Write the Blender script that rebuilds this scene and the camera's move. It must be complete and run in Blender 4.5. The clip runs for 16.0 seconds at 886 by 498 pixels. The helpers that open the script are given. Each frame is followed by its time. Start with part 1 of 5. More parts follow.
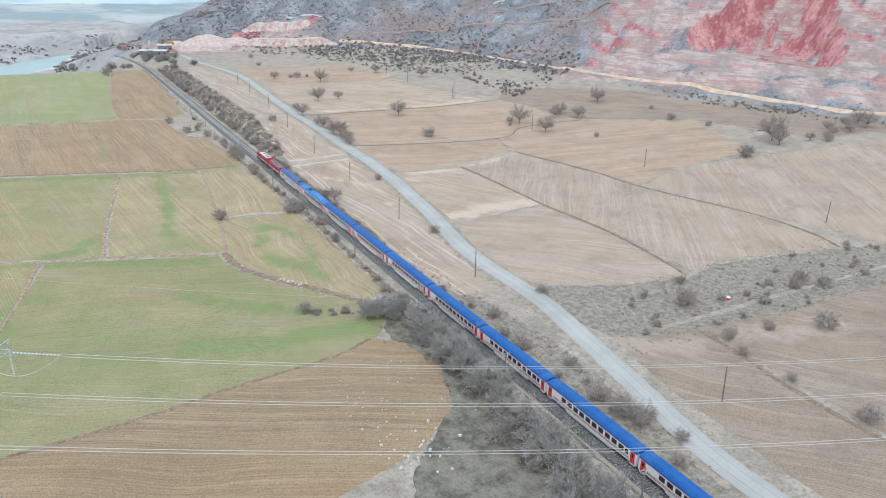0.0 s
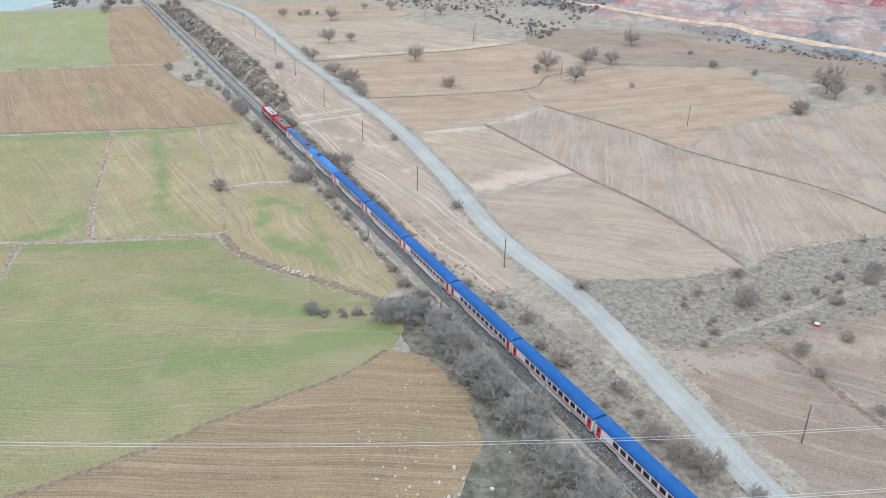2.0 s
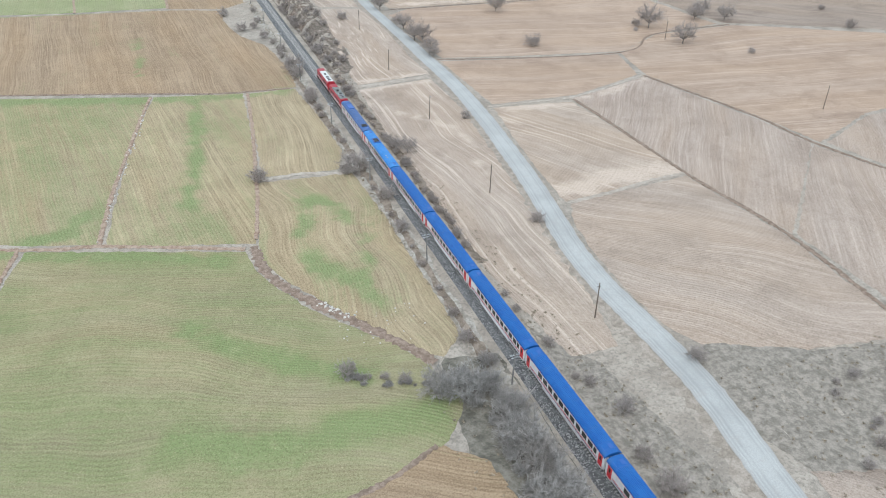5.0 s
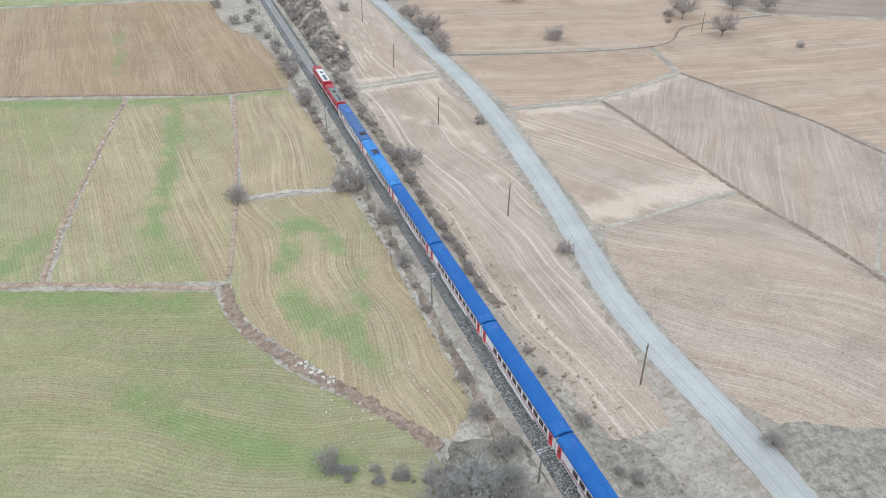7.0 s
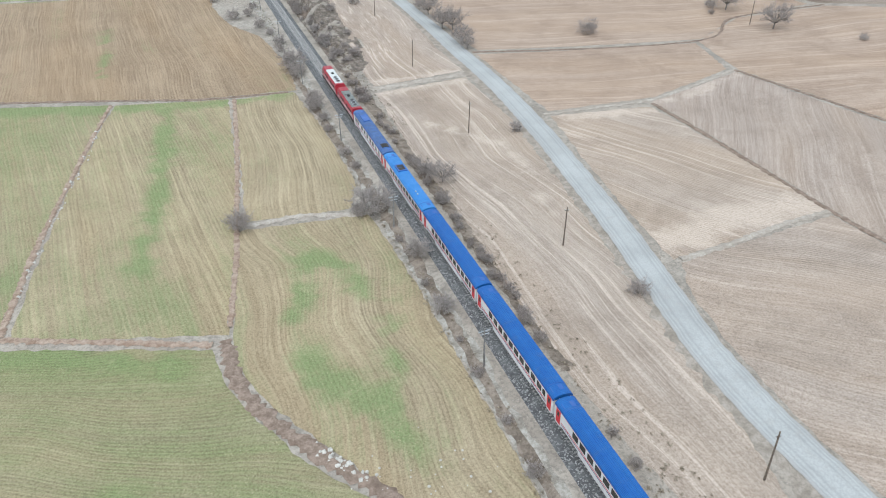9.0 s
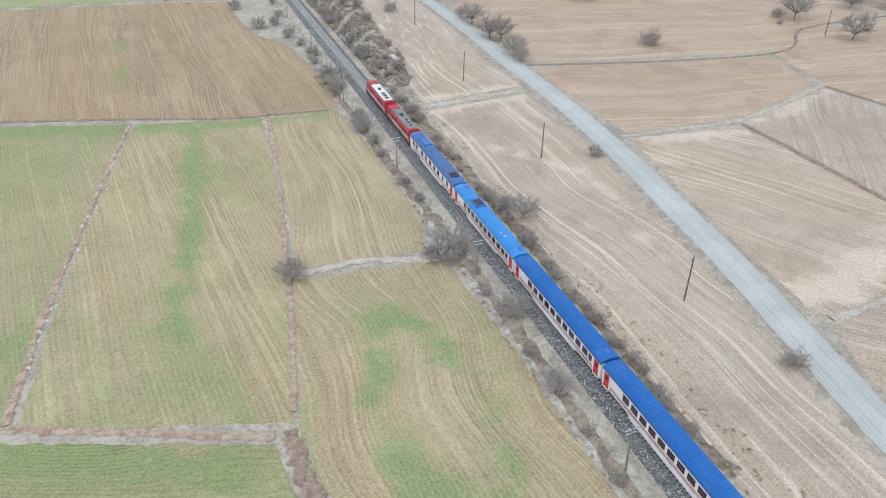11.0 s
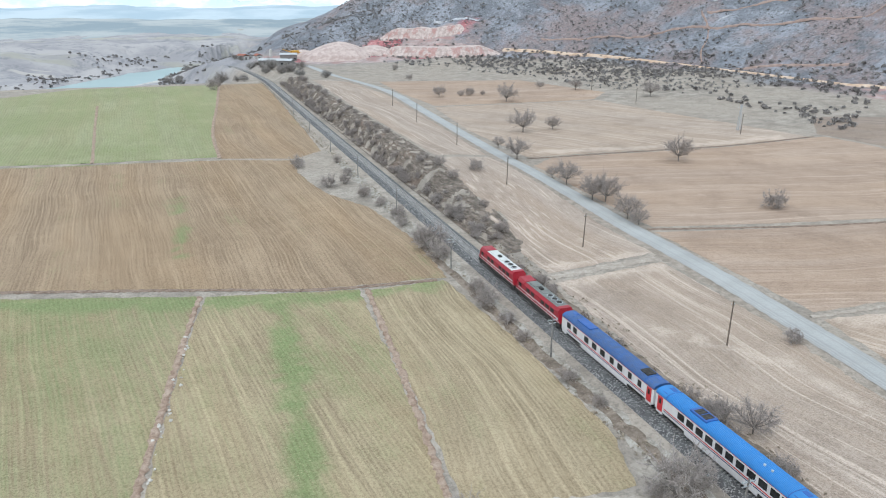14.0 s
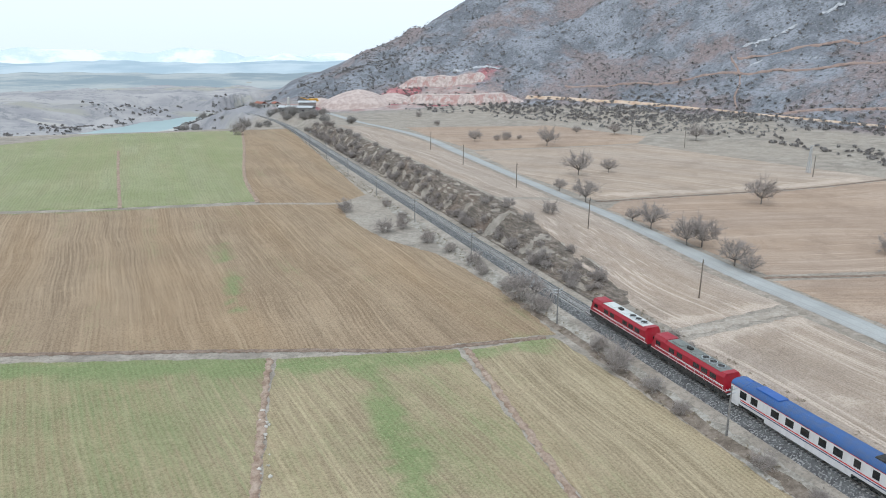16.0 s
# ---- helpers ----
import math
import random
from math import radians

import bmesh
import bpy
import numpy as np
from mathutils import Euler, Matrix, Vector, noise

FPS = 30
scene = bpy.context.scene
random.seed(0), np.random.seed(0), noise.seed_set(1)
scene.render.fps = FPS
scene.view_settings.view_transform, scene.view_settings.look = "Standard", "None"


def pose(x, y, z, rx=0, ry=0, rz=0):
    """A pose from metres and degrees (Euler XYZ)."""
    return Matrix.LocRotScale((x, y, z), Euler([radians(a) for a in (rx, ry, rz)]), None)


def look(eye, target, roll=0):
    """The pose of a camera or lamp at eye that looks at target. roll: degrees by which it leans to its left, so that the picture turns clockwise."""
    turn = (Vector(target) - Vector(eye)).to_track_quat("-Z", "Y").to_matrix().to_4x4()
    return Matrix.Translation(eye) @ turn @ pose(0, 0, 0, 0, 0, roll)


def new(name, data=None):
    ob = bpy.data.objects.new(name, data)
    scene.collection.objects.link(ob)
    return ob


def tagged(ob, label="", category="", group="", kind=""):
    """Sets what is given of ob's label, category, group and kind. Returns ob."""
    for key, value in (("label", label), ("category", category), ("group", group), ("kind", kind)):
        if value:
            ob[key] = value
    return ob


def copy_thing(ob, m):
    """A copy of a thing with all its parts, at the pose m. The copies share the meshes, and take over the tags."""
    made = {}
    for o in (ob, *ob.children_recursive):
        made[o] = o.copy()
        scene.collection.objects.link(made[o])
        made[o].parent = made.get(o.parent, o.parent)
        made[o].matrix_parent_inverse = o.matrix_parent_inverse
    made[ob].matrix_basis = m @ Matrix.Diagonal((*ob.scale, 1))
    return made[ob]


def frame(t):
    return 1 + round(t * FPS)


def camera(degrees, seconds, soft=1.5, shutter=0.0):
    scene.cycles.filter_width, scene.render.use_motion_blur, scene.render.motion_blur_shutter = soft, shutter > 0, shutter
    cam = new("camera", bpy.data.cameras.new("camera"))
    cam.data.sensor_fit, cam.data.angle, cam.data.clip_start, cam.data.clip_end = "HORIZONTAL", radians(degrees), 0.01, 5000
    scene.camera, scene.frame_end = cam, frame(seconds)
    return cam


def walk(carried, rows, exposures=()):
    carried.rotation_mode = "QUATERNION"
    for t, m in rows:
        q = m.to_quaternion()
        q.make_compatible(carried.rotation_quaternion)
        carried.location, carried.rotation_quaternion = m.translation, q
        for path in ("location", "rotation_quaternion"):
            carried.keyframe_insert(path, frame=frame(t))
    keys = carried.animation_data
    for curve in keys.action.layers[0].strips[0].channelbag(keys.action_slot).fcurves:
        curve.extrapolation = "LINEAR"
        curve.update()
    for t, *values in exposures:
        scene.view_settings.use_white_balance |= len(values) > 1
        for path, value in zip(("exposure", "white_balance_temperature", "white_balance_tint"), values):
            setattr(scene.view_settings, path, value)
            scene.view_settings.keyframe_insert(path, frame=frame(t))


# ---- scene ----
cam = camera(62.5, 16.0, soft=1.0)
PATH = [
    (0, (-80.097, -105.461, 79.734), (-79.208, -103.816, 79.024), 0.7),
    (0.5, (-77.689, -98.755, 80.457), (-76.803, -97.121, 79.718), 0.8),
    (1, (-74.869, -92.097, 81.099), (-73.993, -90.479, 80.317), 0.7),
    (1.5, (-71.839, -85.734, 81.941), (-70.983, -84.128, 81.112), 0.6),
    (2, (-69.117, -79.085, 83.087), (-68.295, -77.488, 82.209), 0.7),
    (2.5, (-66.054, -72.463, 83.933), (-65.294, -70.861, 83.007), 0.6),
    (3, (-63.094, -65.478, 84.854), (-62.418, -63.869, 83.877), 0.7),
    (3.5, (-59.706, -59.113, 85.868), (-59.083, -57.512, 84.845), 0.6),
    (4, (-56.751, -52.499, 86.251), (-56.132, -50.902, 85.217), 0.5),
    (4.5, (-53.919, -45.817, 86.045), (-53.301, -44.223, 85.008), 0.5),
    (7, (-39.76, -12.293, 78.058), (-39.184, -10.698, 76.996), 0.0),
    (7.5, (-38.008, -5.398, 76.411), (-37.438, -3.805, 75.344), -0.3),
    (8, (-37.217, 1.601, 74.248), (-36.648, 3.193, 73.18), -0.4),
    (8.5, (-37.433, 8.439, 72.349), (-36.862, 10.029, 71.279), -0.4),
    (9, (-38.04, 15.243, 70.53), (-37.468, 16.832, 69.458), -0.5),
    (11.5, (-46.431, 48.664, 62.747), (-45.846, 50.274, 61.715), -0.1),
    (12, (-48.754, 55.282, 60.99), (-48.154, 56.931, 60.031), -0.0),
    (12.5, (-51.136, 61.887, 59.554), (-50.523, 63.572, 58.669), 0.0),
    (13, (-53.873, 68.326, 58.032), (-53.246, 70.045, 57.227), 0.1),
    (13.5, (-56.395, 75.121, 56.472), (-55.756, 76.872, 55.745), 0.2),
    (14, (-58.877, 81.739, 54.678), (-58.231, 83.512, 54.015), 0.2),
    (14.5, (-61.554, 88.344, 52.871), (-60.901, 90.137, 52.271), 0.2),
    (15, (-64.254, 94.738, 50.946), (-63.596, 96.548, 50.406), 0.2),
    (15.5, (-66.994, 101.764, 48.943), (-66.334, 103.575, 48.41), 0.2),
    (16, (-69.741, 108.36, 47.091), (-69.078, 110.172, 46.564), 0.1),
]
walk(cam, [(t, look(eye, target, roll)) for t, eye, target, roll in PATH],
     exposures=[(0, 0.17), (3, 0.18), (9, 0.17), (12.5, 0.14), (14.5, 0.02), (16, -0.07)])

# ---- light ----
world = bpy.data.worlds.new("overcast")
scene.world = world
world.use_nodes = True
wn = world.node_tree
wbg = wn.nodes["Background"]
sky = wn.nodes.new("ShaderNodeTexSky")
sky.sky_type = "NISHITA"
sky.sun_disc = False
sky.sun_elevation, sky.sun_rotation = radians(48), radians(215)
sky.air_density, sky.dust_density, sky.ozone_density = 1.0, 3.0, 1.0
cloud = wn.nodes.new("ShaderNodeMix")
cloud.data_type = "RGBA"
cloud.inputs["Factor"].default_value = 0.8
cloud.inputs["B"].default_value = (8.6, 10.0, 11.35, 1)   # cloud layer
wn.links.new(sky.outputs[0], cloud.inputs["A"])
wn.links.new(cloud.outputs["Result"], wbg.inputs["Color"])
wbg.inputs["Strength"].default_value = 0.126
sun = new("sun", bpy.data.lights.new("sun", "SUN"))
sun.data.energy, sun.data.angle, sun.data.color = 1.0, radians(20), (1.0, 0.99, 0.975)
sun.matrix_world = look((0, 0, 300), (60, 90, 100))

# ---- materials ----


class Nodes:
    """Short wiring for one node material."""

    def __init__(self, name, rough=0.9, metal=0.0, spec=0.3):
        self.mat = bpy.data.materials.new(name)
        self.mat.use_nodes = True
        self.t = self.mat.node_tree
        self.b = self.t.nodes["Principled BSDF"]
        self.b.inputs["Roughness"].default_value = rough
        self.b.inputs["Metallic"].default_value = metal
        self.b.inputs["Specular IOR Level"].default_value = spec
        self.pos = self.t.nodes.new("ShaderNodeNewGeometry").outputs["Position"]

    def put(self, socket, value):
        if isinstance(value, bpy.types.NodeSocket):
            self.t.links.new(value, socket)
        elif isinstance(value, tuple) and len(value) == 3 and socket.type == "RGBA":
            socket.default_value = (*value, 1)
        else:
            socket.default_value = value

    def coords(self, angle=0.0, scale=(1, 1, 1), source=None, shift=(0, 0, 0)):
        n = self.t.nodes.new("ShaderNodeMapping")
        n.vector_type = "TEXTURE"
        self.put(n.inputs["Vector"], source or self.pos)
        n.inputs["Rotation"].default_value = (0, 0, radians(angle))
        n.inputs["Location"].default_value = shift
        n.inputs["Scale"].default_value = scale
        return n.outputs[0]

    def noise(self, scale, detail=3.0, vec=None, rough=0.55, distort=0.0, color=False):
        n = self.t.nodes.new("ShaderNodeTexNoise")
        self.put(n.inputs["Vector"], vec or self.pos)
        n.inputs["Scale"].default_value = scale
        n.inputs["Detail"].default_value = detail
        n.inputs["Roughness"].default_value = rough
        n.inputs["Distortion"].default_value = distort
        return n.outputs["Color" if color else "Fac"]

    def wave(self, scale, vec, distort=0.0, dscale=1.0):
        n = self.t.nodes.new("ShaderNodeTexWave")
        self.put(n.inputs["Vector"], vec)
        n.inputs["Scale"].default_value = scale
        n.inputs["Distortion"].default_value = distort
        n.inputs["Detail Scale"].default_value = dscale
        return n.outputs["Fac"]

    def voronoi(self, scale, vec=None, out="Distance"):
        n = self.t.nodes.new("ShaderNodeTexVoronoi")
        self.put(n.inputs["Vector"], vec or self.pos)
        n.inputs["Scale"].default_value = scale
        return n.outputs[out]

    def span(self, value, a, b, c=0.0, d=1.0):
        n = self.t.nodes.new("ShaderNodeMapRange")
        n.interpolation_type = "SMOOTHSTEP"
        for k, v in zip(("Value", "From Min", "From Max", "To Min", "To Max"), (value, a, b, c, d)):
            self.put(n.inputs[k], v)
        return n.outputs[0]

    def math(self, op, a, b=0.0):
        n = self.t.nodes.new("ShaderNodeMath")
        n.operation = op
        self.put(n.inputs[0], a)
        self.put(n.inputs[1], b)
        return n.outputs[0]

    def mix(self, fac, a, b, mode="MIX"):
        n = self.t.nodes.new("ShaderNodeMix")
        n.data_type = "RGBA"
        n.blend_type = mode
        self.put(n.inputs["Factor"], fac)
        self.put(n.inputs["A"], a)
        self.put(n.inputs["B"], b)
        return n.outputs["Result"]

    def attr(self, name, out="Fac"):
        n = self.t.nodes.new("ShaderNodeAttribute")
        n.attribute_name = name
        return n.outputs[out]

    def island(self):
        return self.t.nodes.new("ShaderNodeNewGeometry").outputs["Random Per Island"]

    def each(self):
        return self.t.nodes.new("ShaderNodeObjectInfo").outputs["Random"]

    def bump(self, height, strength=0.3, dist=0.1):
        n = self.t.nodes.new("ShaderNodeBump")
        n.inputs["Strength"].default_value = strength
        n.inputs["Distance"].default_value = dist
        self.put(n.inputs["Height"], height)
        self.t.links.new(n.outputs[0], self.b.inputs["Normal"])

    def done(self, color):
        self.put(self.b.inputs["Base Color"], color)
        return self.mat


def field_mat(name, dry, dark, green, greening, angle, row=1.0, curl=0.0, lines=0.5, drill=0.28):
    """Tilled or sown field: rows along angle (degrees from +y towards -x), green in patches and where it is lush."""
    m = Nodes(name, 0.95, spec=0.1)
    src = m.pos
    if curl:
        push = m.noise(0.018, 1.5, color=True)
        n = m.t.nodes.new("ShaderNodeVectorMath")
        n.operation = "MULTIPLY_ADD"
        m.put(n.inputs[0], push)
        n.inputs[1].default_value = (curl, curl, 0)
        m.put(n.inputs[2], m.pos)
        src = n.outputs[0]
    turned = m.coords(angle, (1, 1, 1), src)
    fine = m.noise(1.9 / row, 3.0, m.coords(angle, (1, 40, 1), src), 0.75)
    mid = m.noise(0.85 / row, 3.0, m.coords(angle, (1, 70, 1), src), 0.65)
    rows = m.wave(0.42 / row, turned, 1.2, 0.25)
    bands = m.noise(0.16, 2.5, m.coords(angle, (1, 12, 1), src))
    patch = m.noise(0.03, 5.0, rough=0.62)
    blot = m.noise(0.25, 5.0, rough=0.7)
    grain = m.noise(3.2, 4.0, rough=0.8)
    speck = m.noise(4.3, 3.0, rough=0.6)
    bright = tuple(min(1, c * 1.32) for c in dry)
    color = m.mix(m.span(fine, 0.39, 0.61), dark, dry)
    color = m.mix(m.span(bands, 0.38, 0.66, 0.0, 0.55), color, tuple(min(1, c * 1.14) for c in dry))
    color = m.mix(m.span(m.noise(0.05, 3.0, m.coords(angle, (1, 7, 1), src)), 0.4, 0.62, 0.0, 0.4), color, tuple(c * k for c, k in zip(dry, (0.96, 0.86, 0.74))))
    color = m.mix(m.span(patch, 0.35, 0.65, 0.0, 0.4), color, dark)
    color = m.mix(m.span(mid, 0.54, 0.65, 0.0, lines), color, bright)
    if greening:
        grow = m.math("ADD", m.math("MULTIPLY", patch, 0.4), m.math("MULTIPLY", bands, 0.35))
        grow = m.math("ADD", grow, m.math("MULTIPLY", blot, 0.25))
        grow = m.math("ADD", grow, m.math("MULTIPLY", m.math("SUBTRACT", fine, 0.5), 0.3))
        grow = m.math("ADD", grow, m.math("MULTIPLY", m.attr("lush"), 0.2))
        color = m.mix(m.span(grow, 0.56 - greening * 0.22, 0.84 - greening * 0.22, 0.0, 0.9), color, green)
        deep = m.math("ADD", m.attr("lush"), m.math("MULTIPLY", m.math("SUBTRACT", blot, 0.5), 1.2))
        color = m.mix(m.span(deep, 0.25, 1.15, 0.0, 0.45), color, (0.205, 0.285, 0.12))
    if not greening:
        worn = m.math("ADD", m.attr("lush"), m.math("MULTIPLY", m.math("SUBTRACT", blot, 0.5), 1.4))
        color = m.mix(m.span(worn, 0.35, 1.0, 0.0, 0.75), color, tuple(min(1, c * 1.3) for c in dry))
        color = m.mix(m.span(m.noise(0.06, 5, rough=0.7), 0.5, 0.7, 0.0, 0.45), color, tuple(c * 0.82 for c in dark))
    color = m.mix(m.span(blot, 0.52, 0.72, 0.0, 0.3), color, tuple(min(1, c * 1.2) for c in dry))
    color = m.mix(m.math("MULTIPLY", m.math("MULTIPLY", m.span(rows, 0.45, 0.9), m.span(m.noise(0.12, 4, rough=0.7), 0.35, 0.65)), drill), color, m.mix(1.0, color, (0.66, 0.62, 0.58), "MULTIPLY"))
    color = m.mix(m.span(speck, 0.56, 0.68, 0.0, 0.45), color, bright)
    color = m.mix(m.span(grain, 0.46, 0.6, 0.0, 0.6), color, m.mix(1.0, color, (0.55, 0.52, 0.49), "MULTIPLY"))
    m.bump(m.math("ADD", m.math("ADD", fine, m.math("MULTIPLY", rows, 0.4)), m.math("MULTIPLY", grain, 0.7)), 0.7, 0.2)
    return m.done(color)


DRY_L, DARK_L, GREEN = (0.43, 0.355, 0.24), (0.31, 0.25, 0.165), (0.235, 0.275, 0.135)
TAN_R, DARK_R = (0.464, 0.390, 0.329), (0.340, 0.275, 0.224)
MAT = {}
MAT["L1"] = field_mat("sown_l1", (0.375, 0.335, 0.215), (0.265, 0.24, 0.148), (0.222, 0.26, 0.12), 0.8, 68, 1.0, 34, 0.3)
MAT["L2"] = field_mat("bare_l2", (0.365, 0.28, 0.19), (0.26, 0.19, 0.128), GREEN, 0.1, 62, 1.0, 16, 0.3)
MAT["L3"] = field_mat("sown_l3", DRY_L, DARK_L, GREEN, 0.5, -2, 1.0, 30, 0.35)
MAT["L4"] = field_mat("sown_l4", DRY_L, DARK_L, GREEN, 0.36, -3, 1.0, 10, 0.4)
MAT["L5"] = field_mat("sown_l5", (0.43, 0.36, 0.235), DARK_L, GREEN, 0.58, 7, 1.0, 3, 0.4)
MAT["L6"] = field_mat("sown_l6", (0.40, 0.345, 0.22), DARK_L, GREEN, 0.78, 10, 1.0, 3, 0.35)
MAT["B1"] = field_mat("bare_b1", (0.385, 0.292, 0.20), (0.275, 0.203, 0.138), GREEN, 0.12, 4, 1.1, 6, 0.35)
MAT["G1"] = field_mat("sown_g1", (0.37, 0.37, 0.235), (0.28, 0.29, 0.17), (0.265, 0.30, 0.15), 0.85, 2, 1.4, 4, 0.15)
MAT["R1"] = field_mat("stubble_r1", TAN_R, DARK_R, GREEN, 0.0, 2, 0.9, 16, 0.85, 0.12)
MAT["R2"] = field_mat("stubble_r2", (0.458, 0.360, 0.286), (0.345, 0.255, 0.196), GREEN, 0.0, 78, 1.1, 10, 0.45, 0.12)
MAT["R3"] = field_mat("stubble_r3", (0.474, 0.395, 0.329), (0.355, 0.285, 0.229), GREEN, 0.0, 30, 1.0, 14, 0.7, 0.12)
MAT["R4"] = field_mat("stubble_r4", (0.443, 0.370, 0.315), (0.335, 0.270, 0.224), GREEN, 0.0, -38, 1.1, 6, 0.3, 0.12)
MAT["R6"] = field_mat("tilled_r6", (0.355, 0.295, 0.248), (0.263, 0.212, 0.176), GREEN, 0.0, 44, 1.0, 24, 0.4, 0.12)
MAT["R5"] = field_mat("stubble_r5", (0.458, 0.380, 0.320), (0.345, 0.280, 0.229), GREEN, 0.0, 44, 1.0, 24, 0.4, 0.12)


def soft_mat(name, a, b, scale=0.7):
    """Loose earth and dry growth."""
    m = Nodes(name, 0.95, spec=0.1)
    n = m.noise(scale, 5, rough=0.7)
    g = m.noise(2.5, 4, rough=0.75)
    m.bump(g, 0.5, 0.1)
    col = m.mix(m.span(n, 0.35, 0.65), a, b)
    return m.done(m.mix(m.span(g, 0.42, 0.62, 0, 0.5), col, m.mix(1.0, col, (0.62, 0.6, 0.57), "MULTIPLY")))


def ground_mat():
    """Dry grass, dirt and scrub of the valley; limestone scrub, red earth and quarry dust by the zone attribute."""
    m = Nodes("dry_ground", 0.97, spec=0.1)
    big, mid, fine = m.noise(0.02, 4), m.noise(0.14, 4, rough=0.65), m.noise(1.6, 4, rough=0.7)
    col = m.mix(m.span(mid, 0.35, 0.65), (0.27, 0.24, 0.205), (0.43, 0.385, 0.33))
    col = m.mix(m.span(big, 0.35, 0.65, 0, 0.6), col, (0.40, 0.345, 0.285))
    col = m.mix(m.span(m.noise(0.5, 5, rough=0.7), 0.52, 0.66, 0, 0.6), col, (0.22, 0.20, 0.17))
    col = m.mix(m.span(fine, 0.45, 0.65, 0, 0.6), col, (0.19, 0.17, 0.145))
    col = m.mix(m.span(m.noise(2.7, 3, rough=0.7), 0.58, 0.7, 0, 0.5), col, (0.52, 0.48, 0.43))
    sep = m.t.nodes.new("ShaderNodeSeparateColor")
    m.put(sep.inputs[0], m.attr("zone", "Color"))
    red, hill, dust = sep.outputs
    rock = m.mix(m.span(m.noise(0.035, 6, rough=0.7), 0.4, 0.62), (0.165, 0.176, 0.197), (0.29, 0.306, 0.338))
    rock = m.mix(m.span(m.noise(0.012, 6, rough=0.7), 0.47, 0.6, 0, 0.75), rock, (0.275, 0.205, 0.19))
    rock = m.mix(m.span(m.noise(0.45, 5, rough=0.75), 0.5, 0.6, 0, 0.7), rock, (0.095, 0.104, 0.099))
    rock = m.mix(m.span(m.voronoi(0.3), 0.26, 0.1, 0, 0.7), rock, (0.081, 0.089, 0.086))
    rock = m.mix(m.span(m.noise(0.7, 5, rough=0.8), 0.56, 0.64, 0, 0.75), rock, (0.408, 0.421, 0.457))
    rock = m.mix(m.span(m.noise(0.12, 6, m.coords(-35, (1, 4, 1)), 0.75), 0.58, 0.68, 0, 0.6), rock, (0.351, 0.356, 0.385))
    col = m.mix(m.span(hill, 0.1, 0.7), col, rock)
    cliff = m.noise(0.07, 6, m.coords(0, (1, 1, 3.5)), 0.75, 0.3)
    earth = m.mix(m.span(cliff, 0.42, 0.62), (0.33, 0.11, 0.12), (0.52, 0.27, 0.262))
    earth = m.mix(m.span(m.noise(0.2, 6, rough=0.75), 0.54, 0.68, 0, 0.8), earth, (0.56, 0.42, 0.40))
    earth = m.mix(m.span(m.noise(0.3, 6, rough=0.78), 0.51, 0.62, 0, 0.7), earth, (0.22, 0.095, 0.115))
    col = m.mix(m.span(m.math("ADD", red, m.math("MULTIPLY", m.math("SUBTRACT", mid, 0.5), 0.6)), 0.25, 0.6), col, earth)
    pale = m.mix(m.span(m.noise(0.08, 6, m.coords(-40, (1, 3, 1)), 0.7), 0.38, 0.62), (0.31, 0.25, 0.235), (0.47, 0.39, 0.365))
    strata = m.noise(0.42, 5, m.coords(0, (16, 16, 1)), 0.7)
    pale = m.mix(m.span(strata, 0.5, 0.58, 0, 0.7), pale, (0.37, 0.215, 0.20))
    pale = m.mix(m.span(strata, 0.44, 0.38, 0, 0.75), pale, (0.25, 0.235, 0.235))
    pale = m.mix(m.span(m.noise(0.35, 6, rough=0.78), 0.54, 0.64, 0, 0.6), pale, (0.24, 0.19, 0.185))
    blend = m.math("ADD", m.math("MULTIPLY", m.math("SUBTRACT", m.noise(0.11, 6, rough=0.75), 0.5), 1.1), m.math("MULTIPLY", m.math("SUBTRACT", fine, 0.5), 0.3))
    col = m.mix(m.span(m.math("ADD", dust, blend), 0.3, 0.62), col, pale)
    # far plain and bluff: earth and scrub tones, paled by haze mixed in
    hazy_steppe = m.mix(m.span(m.noise(0.012, 6, rough=0.7), 0.4, 0.6), (0.31, 0.305, 0.315), (0.42, 0.405, 0.40))
    hazy_steppe = m.mix(m.span(m.noise(0.007, 5, m.coords(8, (3, 1, 1)), 0.6), 0.54, 0.6, 0, 0.6), hazy_steppe, (0.37, 0.36, 0.29))
    hazy_steppe = m.mix(m.span(m.noise(0.045, 6, rough=0.78), 0.52, 0.62, 0, 0.75), hazy_steppe, (0.225, 0.23, 0.245))
    hazy_steppe = m.mix(m.span(m.noise(0.02, 4, m.coords(-5, (5, 1, 1)), 0.7), 0.63, 0.67, 0, 0.8), hazy_steppe, (0.48, 0.455, 0.42))
    col = m.mix(m.attr("hazy_steppe"), col, hazy_steppe)
    m.bump(m.math("ADD", fine, m.math("MULTIPLY", mid, 2.0)), 0.6, 0.4)
    return m.done(col)


def mottled(name, a, b, scale=3.0, rough=0.8, metal=0.0, spec=0.3, bump=0.2, dist=0.02, lo=0.35, hi=0.65):
    m = Nodes(name, rough, metal, spec)
    n = m.noise(scale, 5, rough=0.65)
    m.bump(n, bump, dist)
    return m.done(m.mix(m.span(n, lo, hi), a, b))


def twig_mat(name, a, b):
    m = Nodes(name, 0.95, spec=0.1)
    col = m.mix(m.island(), a, b)
    return m.done(m.mix(m.math("MULTIPLY", m.each(), 0.35), col, (0.32, 0.27, 0.24)))


